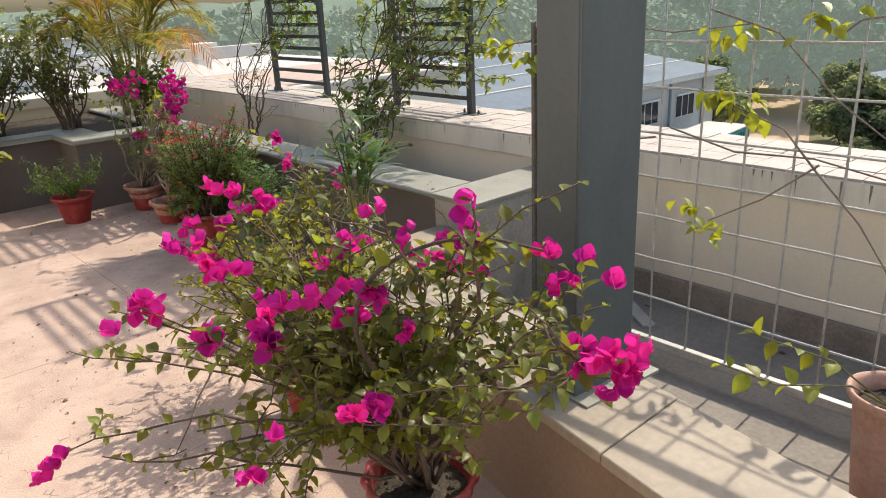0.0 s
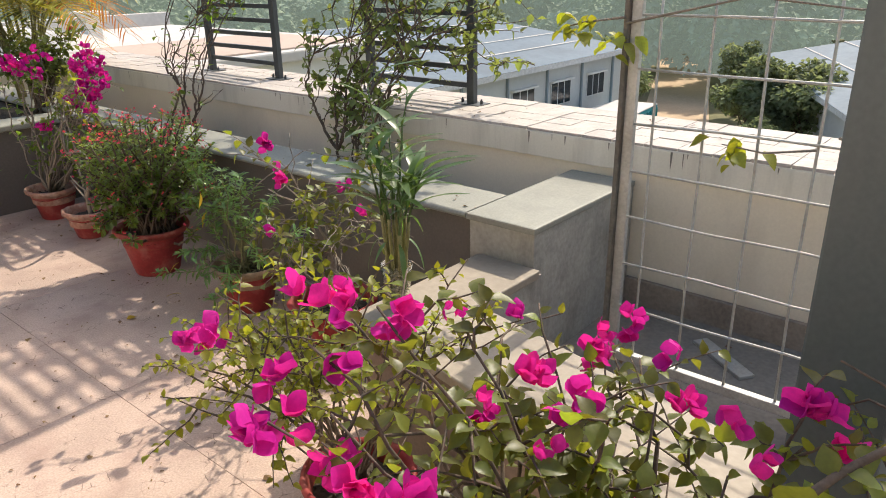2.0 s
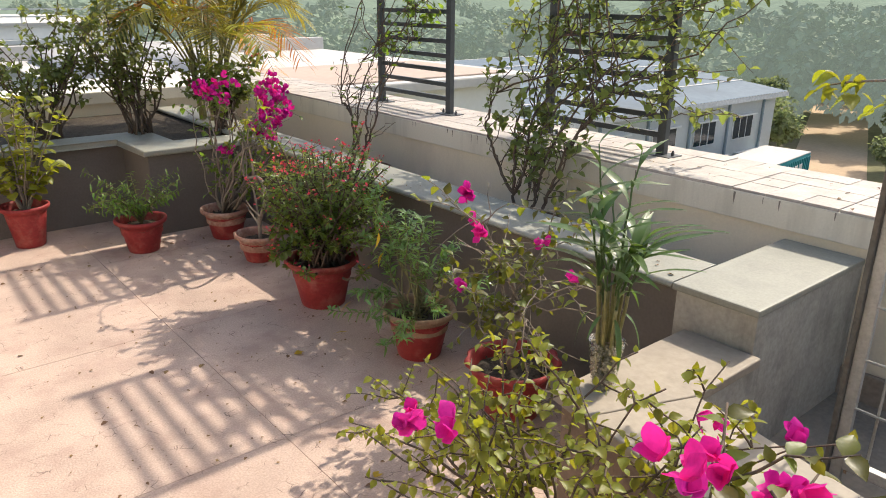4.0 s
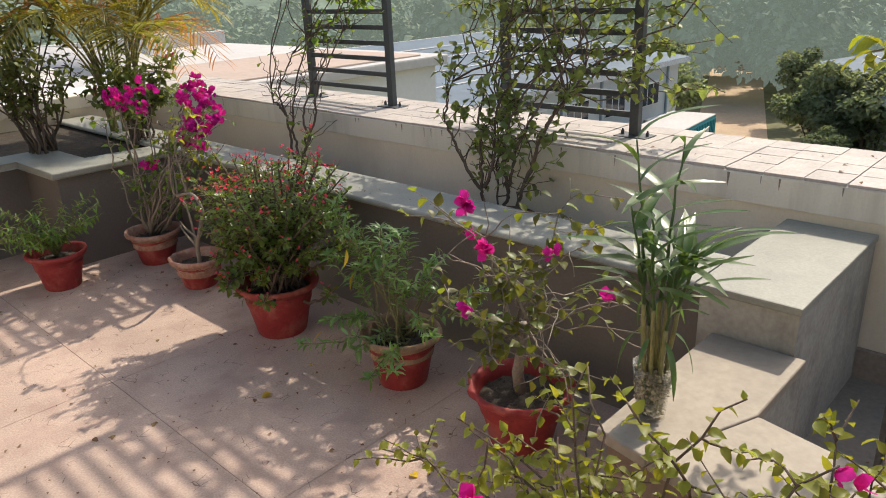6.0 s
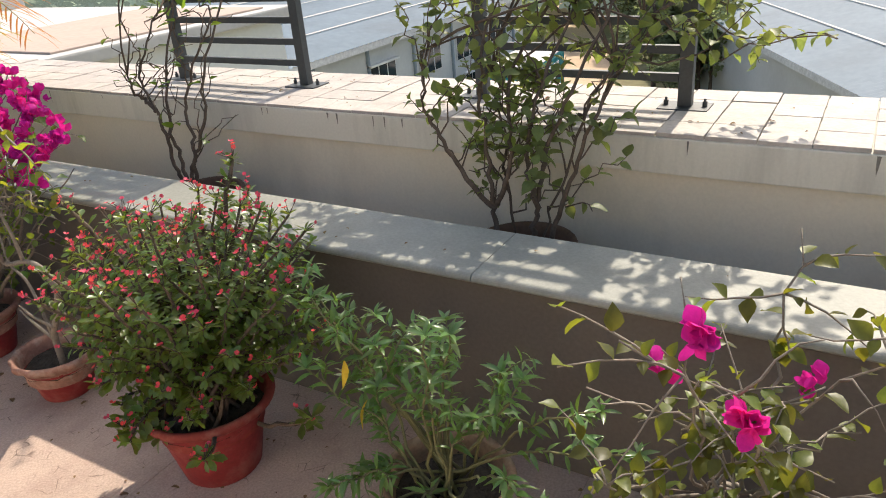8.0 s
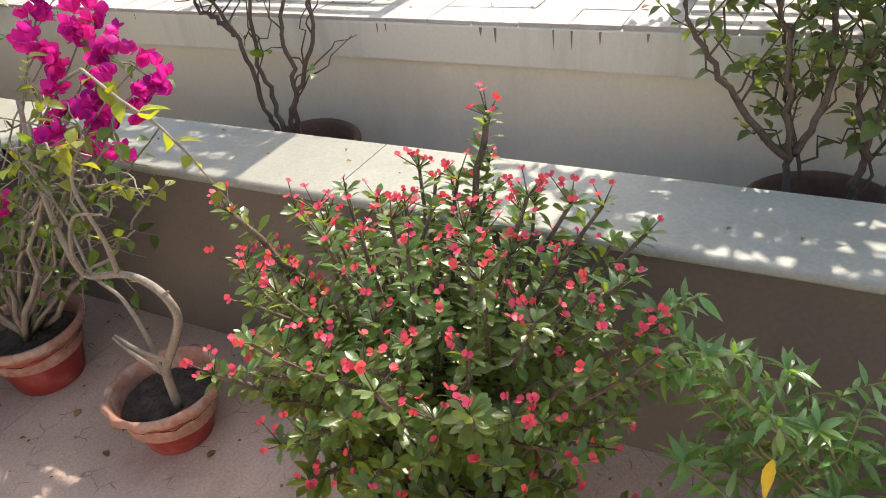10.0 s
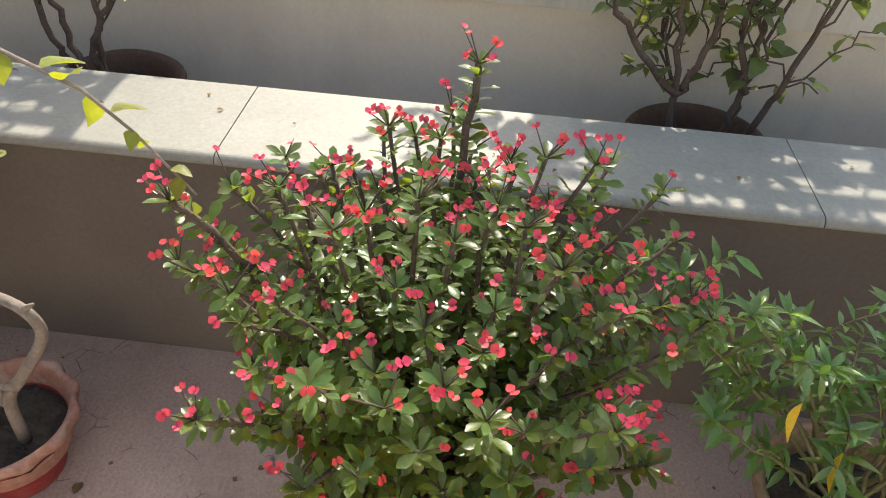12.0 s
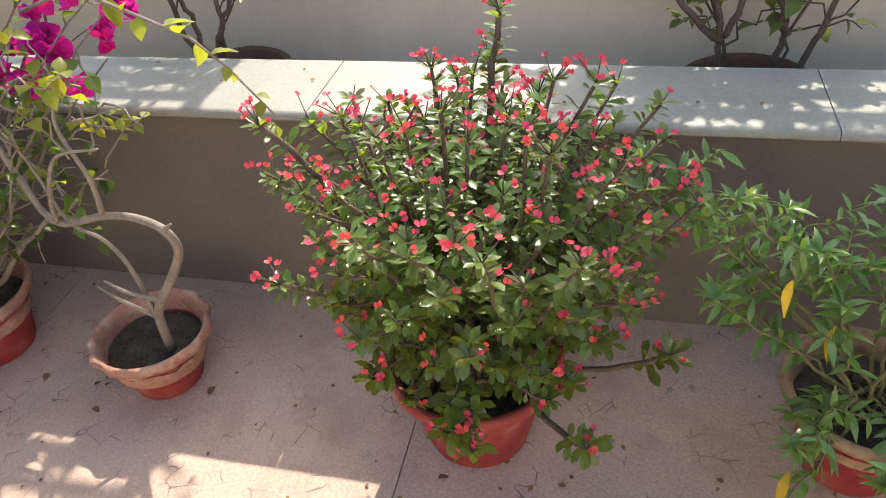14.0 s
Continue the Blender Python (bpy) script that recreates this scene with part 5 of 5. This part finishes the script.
for q in range(2):
    rows = [(5.0 + q * 3.0 + 1.3 * (1 - math.cos(math.pi * i / 12)), 1.0 * math.sin(math.pi * i / 12) * 0.5) for i in range(13)]
    vv = [(x - 8, y - 20, -0.6 - GZ + z) for y in (23.0, 29.5) for x, z in rows]
    vault.add(vv, [(i, i + 1, 14 + i, 13 + i) for i in range(12)] + [tuple(range(12, -1, -1)), tuple(range(13, 26))])
vault.make("vault", "roof_white", near)


def shed(name_label, corner, ex, ey, eave, ridge, wall_mat="shed_wall"):
    """A long shed: corner, two side vectors on the ground (ex along the eave), gable roof of corrugated sheet."""
    t = thing("shed", (corner[0], corner[1], GZ), name_label, "shed", "sheds below the terrace")
    ex, ey = np.array(ex, float), np.array(ey, float)
    lx, ly = np.linalg.norm(ex), np.linalg.norm(ey)
    ux, uy = ex / lx, ey / ly
    E, R = eave - GZ, ridge - GZ
    pt = lambda a, b, z: (*(ux * a + uy * b), z)
    v = [pt(0, 0, 0), pt(lx, 0, 0), pt(lx, ly, 0), pt(0, ly, 0), pt(0, 0, E), pt(lx, 0, E), pt(lx, ly, E), pt(0, ly, E), pt(0, ly / 2, R - 0.15), pt(lx, ly / 2, R - 0.15)]
    mesh_object("wall", v, [(0, 1, 5, 4), (1, 2, 6, 9, 5), (2, 3, 7, 6), (3, 0, 4, 8, 7)], wall_mat, t)
    for side in (0, 1):
        n = int(lx / 0.3)
        vv, ff = [], []
        for i in range(n * 2 + 1):
            a = -0.4 + (lx + 0.8) * i / (n * 2)
            dz = 0.05 if i % 2 else 0.0
            b0, b1 = (-0.5, ly / 2) if side == 0 else (ly + 0.5, ly / 2)
            drop = (R - E) / (ly / 2) * 0.5
            vv += [pt(a, b0, E - drop + dz + 0.05), pt(a, b1, R + dz + 0.05)]
        for i in range(n * 2):
            ff.append((2 * i, 2 * i + 2, 2 * i + 3, 2 * i + 1))
        mesh_object("roof", vv, ff, "sheet", t)
        for k in range(1, 5):
            b = (ly / 2) * k / 5
            bb = b if side == 0 else ly - b
            z = E + (R - E) * k / 5 + 0.12
            vv = [pt(-0.4, bb - 0.05, z), pt(lx + 0.4, bb - 0.05, z), pt(lx + 0.4, bb + 0.05, z + 0.02), pt(-0.4, bb + 0.05, z + 0.02)]
            mesh_object("lap", vv, [(0, 1, 2, 3)], "roof_white", t)
    v = [pt(-0.4, -0.52, E - 0.25), pt(lx + 0.4, -0.52, E - 0.25), pt(lx + 0.4, -0.52, E), pt(-0.4, -0.52, E)]
    mesh_object("gutter", v, [(0, 1, 2, 3)], "frame_white", t)
    return t


s1 = shed("long grey-roofed shed with pale walls and small windows", (20.5, 21.5), (21, 0), (0, 24), -3.3, -1.9)
for x in (1.2, 5.2, 9.2, 12.8, 16.6):
    window(s1, x, x + 2.0, -0.001, 3.35, 4.6, mullions=3)
for x in (13.6, 17.2):
    window(s1, x, x + 2.8, -0.001, 1.4, 2.5, mullions=4)
for k in range(6):
    x = 1.5 + k * 3.6
    part("pilaster", box(x, x + 0.12, -0.12, -0.002, 0.0, 5.5), "sheet", s1)
d = np.array([27.1, 13.8]) / math.hypot(27.1, 13.8)
s2 = shed("wide shed with a pale blue-grey corrugated roof", (26.4 - d[0] * 8, 3.0 - d[1] * 8), d * 38, (d[1] * 24, -d[0] * 24), -4.6, -2.6)
cont = thing("shipping_container", (35.4, 18.6, GZ), "teal shipping container with white lettering marks", "container")
turn = Matrix.Rotation(radians(6), 4, "Z")
part("body", box(-3, 3, -1.2, 1.2, 0, 3.1, 0.03, turn=turn), "teal", cont)
part("roof", box(-3, 3, -1.2, 1.2, 3.105, 3.15, 0.0, turn=turn), "roof_white", cont)
for k in range(24):
    x = -2.9 + k * 0.25
    part("rib", box(x, x + 0.1, -1.24, -1.203, 0.15, 2.95, turn=turn), "teal", cont)
for k in range(7):
    part("lettering", box(-2.3 + k * 0.62, -2.3 + k * 0.62 + 0.38, -1.265, -1.245, 1.9, 2.7, turn=turn), "white_paint", cont)


def tree_kind(seed, height, spread):
    r = random.Random(seed)
    t = thing("tree", (0, 0, -60), "broad green tree with an uneven crown", "tree", "trees beyond the sheds")
    h = Heap()
    P = bend((0, 0, 0), (r.uniform(-0.3, 0.3), r.uniform(-0.3, 0.3), height * 0.55), 0.2, r, 0.05, 8)
    h.add(*tube(P, np.linspace(0.25, 0.1, 8), 7))
    lobes = []
    for k in range(11):
        a = k * 2.4
        q = np.array([spread * 0.62 * math.cos(a) * r.uniform(0.4, 1.1), spread * 0.62 * math.sin(a) * r.uniform(0.4, 1.1), height * r.uniform(0.5, 0.88)])
        h.add(*tube(bend(P[r.randrange(3, 8)], q, 0.2, r, 0.05, 6), np.linspace(0.09, 0.02, 6), 5))
        lobes.append((q, spread * r.uniform(0.28, 0.46)))
    h.make("trunk", "bark", t)
    pos, dirs, ups, sizes = [], [], [], []
    for q, rad in lobes:
        for _ in range(290):
            v = np.array([r.gauss(0, 1), r.gauss(0, 1), r.gauss(0, 1)])
            v /= np.linalg.norm(v)
            pos.append(q + v * rad * r.uniform(0.55, 1.08) * np.array([1, 1, 0.72]))
            dirs.append(v + np.array([r.uniform(-0.7, 0.7), r.uniform(-0.7, 0.7), r.uniform(-0.6, 0.3)]))
            ups.append(v + np.array([0, 0, 0.6]))
            sizes.append(spread * r.uniform(0.06, 0.125))
    X, Y, Z = turn_to(np.array(dirs), np.array(ups))
    V, F = leaf_shape((0.05, 0.45, 0.05), 0.3, 0.3)
    out = (X[:, None] * V[None, :, 0:1] + Y[:, None] * V[None, :, 1:2] + Z[:, None] * V[None, :, 2:3]) * np.array(sizes)[:, None, None] + np.array(pos)[:, None]
    mesh_object("crown", out.reshape(-1, 3), [tuple(i + j * len(V) for i in f) for j in range(len(pos)) for f in F], "tree_leaf", t)
    return t


kinds = [tree_kind(200 + k, h, w) for k, (h, w) in enumerate(((7.5, 3.6), (9.0, 4.0), (6.0, 3.8), (8.0, 2.8)))]
tr = random.Random(300)
spots = []
for az0, az1, d0, d1, n in ((70.2, 73.5, 63, 72, 8), (73.5, 79.0, 36, 44, 6), (64.3, 67.0, 63, 85, 9), (69.5, 76, 66, 95, 14), (12, 46, 62, 110, 40), (44, 104, 68, 120, 70), (18, 34, 46, 58, 10), (36, 64, 52, 66, 12), (10, 112, 100, 150, 130), (10, 112, 150, 230, 90)):
    for k in range(n):
        spots.append((tr.uniform(az0, az1), tr.uniform(d0, d1)))
crowns = []
leafV, leafF = leaf_shape((0.05, 0.42, 0.05), 0.3, 0.3)
for k in range(5):
    cr = random.Random(330 + k)
    height, spread = cr.uniform(6.5, 9.5), cr.uniform(3.0, 4.2)
    pos, dirs, ups, sizes = [], [], [], []
    for lobe in range(13):
        a = lobe * 2.4
        c = np.array([spread * 0.65 * math.cos(a) * cr.uniform(0.3, 1.15), spread * 0.65 * math.sin(a) * cr.uniform(0.3, 1.15), height * cr.uniform(0.35, 0.9)])
        rad = spread * cr.uniform(0.25, 0.44)
        for _ in range(62):
            d = np.array([cr.gauss(0, 1), cr.gauss(0, 1), cr.gauss(0.2, 1)])
            d /= np.linalg.norm(d)
            pos.append(c + d * rad * cr.uniform(0.6, 1.1) * np.array([1, 1, 0.75]))
            dirs.append(d + np.array([cr.uniform(-0.7, 0.7), cr.uniform(-0.7, 0.7), cr.uniform(-0.7, 0.2)]))
            ups.append(d + np.array([0, 0, 0.6]))
            sizes.append(spread * cr.uniform(0.13, 0.26))
    X, Y, Z = turn_to(np.array(dirs), np.array(ups))
    out = (X[:, None] * leafV[None, :, 0:1] + Y[:, None] * leafV[None, :, 1:2] + Z[:, None] * leafV[None, :, 2:3]) * np.array(sizes)[:, None, None] + np.array(pos)[:, None]
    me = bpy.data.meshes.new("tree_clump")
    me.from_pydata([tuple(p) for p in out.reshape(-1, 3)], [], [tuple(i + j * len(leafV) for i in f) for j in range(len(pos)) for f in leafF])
    # far crowns take the foliage material that emits the haze colour
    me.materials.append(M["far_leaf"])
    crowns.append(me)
distant = []
for i, (azim, dist) in enumerate(spots):
    x, y, _ = far_point(azim, 0, dist)
    if 19 < x < 43 and 20 < y < 48:
        continue
    size = tr.uniform(0.75, 1.2) * (0.6 if dist < 45 else 0.72 if dist < 62 else 0.95)
    spin = Euler((0, 0, tr.uniform(0, 6.28)))
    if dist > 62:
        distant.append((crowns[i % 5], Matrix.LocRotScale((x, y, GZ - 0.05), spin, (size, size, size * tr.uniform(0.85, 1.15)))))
        continue
    c = copy_thing(kinds[i % 4], Matrix.LocRotScale((x, y, GZ - 0.05), spin, None))
    c.scale = (size, size, size * tr.uniform(0.85, 1.15))
for i, k in enumerate(kinds):
    x, y, _ = far_point((20, 27, 59, 72.5)[i], 0, 56)
    k.scale = (0.7, 0.7, 0.7)
    k.location = (x, y, GZ - 0.05)

# far woods closing the horizon, their haze added as a faint glow
ring, faces = [], []
tr = random.Random(310)
N, rings = 480, (118, 126, 140, 165, 200, 260, 360, 520, 640)
for i in range(N):
    a = 2 * math.pi * i / N
    for j, rad in enumerate(rings):
        rise = (0.0, 5.2, 6.3, 7.2, 8.0, 8.8, 9.8, 11.5, 12.0)[j]
        rr = rad + (tr.uniform(-3, 3) if j else 0)
        ring.append((rr * math.sin(a), rr * math.cos(a), GZ - 0.2 + rise + (tr.uniform(-1.3, 1.3) if j else 0)))
K = len(rings)
for i in range(N):
    for j in range(K - 1):
        faces.append((i * K + j, i * K + j + 1, ((i + 1) % N) * K + j + 1, ((i + 1) % N) * K + j))
backdrop = structure(mesh_object("backdrop", ring, faces, "far", smooth=True), "distant woods along the horizon with an added haze glow", "backdrop")
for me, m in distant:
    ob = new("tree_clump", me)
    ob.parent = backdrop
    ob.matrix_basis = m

# ---- tiles on the parapet ----
NX, TW = 4, 0.158
cols = np.linspace(PX0 + 0.004, PX1 - 0.004, NX + 1)
tile_meshes = []
for c in range(3):
    bm = box(-(cols[1] - cols[0]) / 2 + 0.0018, (cols[1] - cols[0]) / 2 - 0.0018, -TW / 2 + 0.0018, TW / 2 - 0.0018, 0, 0.012 + 0.0015 * c, 0.002)
    me = bpy.data.meshes.new("tile")
    bm.to_mesh(me)
    bm.free()
    me.materials.append(M["tile"])
    tile_meshes.append(me)
for j in range(72):
    for i in range(NX):
        tile = new("tile", tile_meshes[rng.randrange(3)])
        tile.parent = par
        tile.location = ((cols[i] + cols[i + 1]) / 2, -2.7 + j * TW, PZ - 0.0115)
        tile.rotation_euler = (rng.uniform(-0.008, 0.008), rng.uniform(-0.008, 0.008), rng.uniform(-0.015, 0.015))
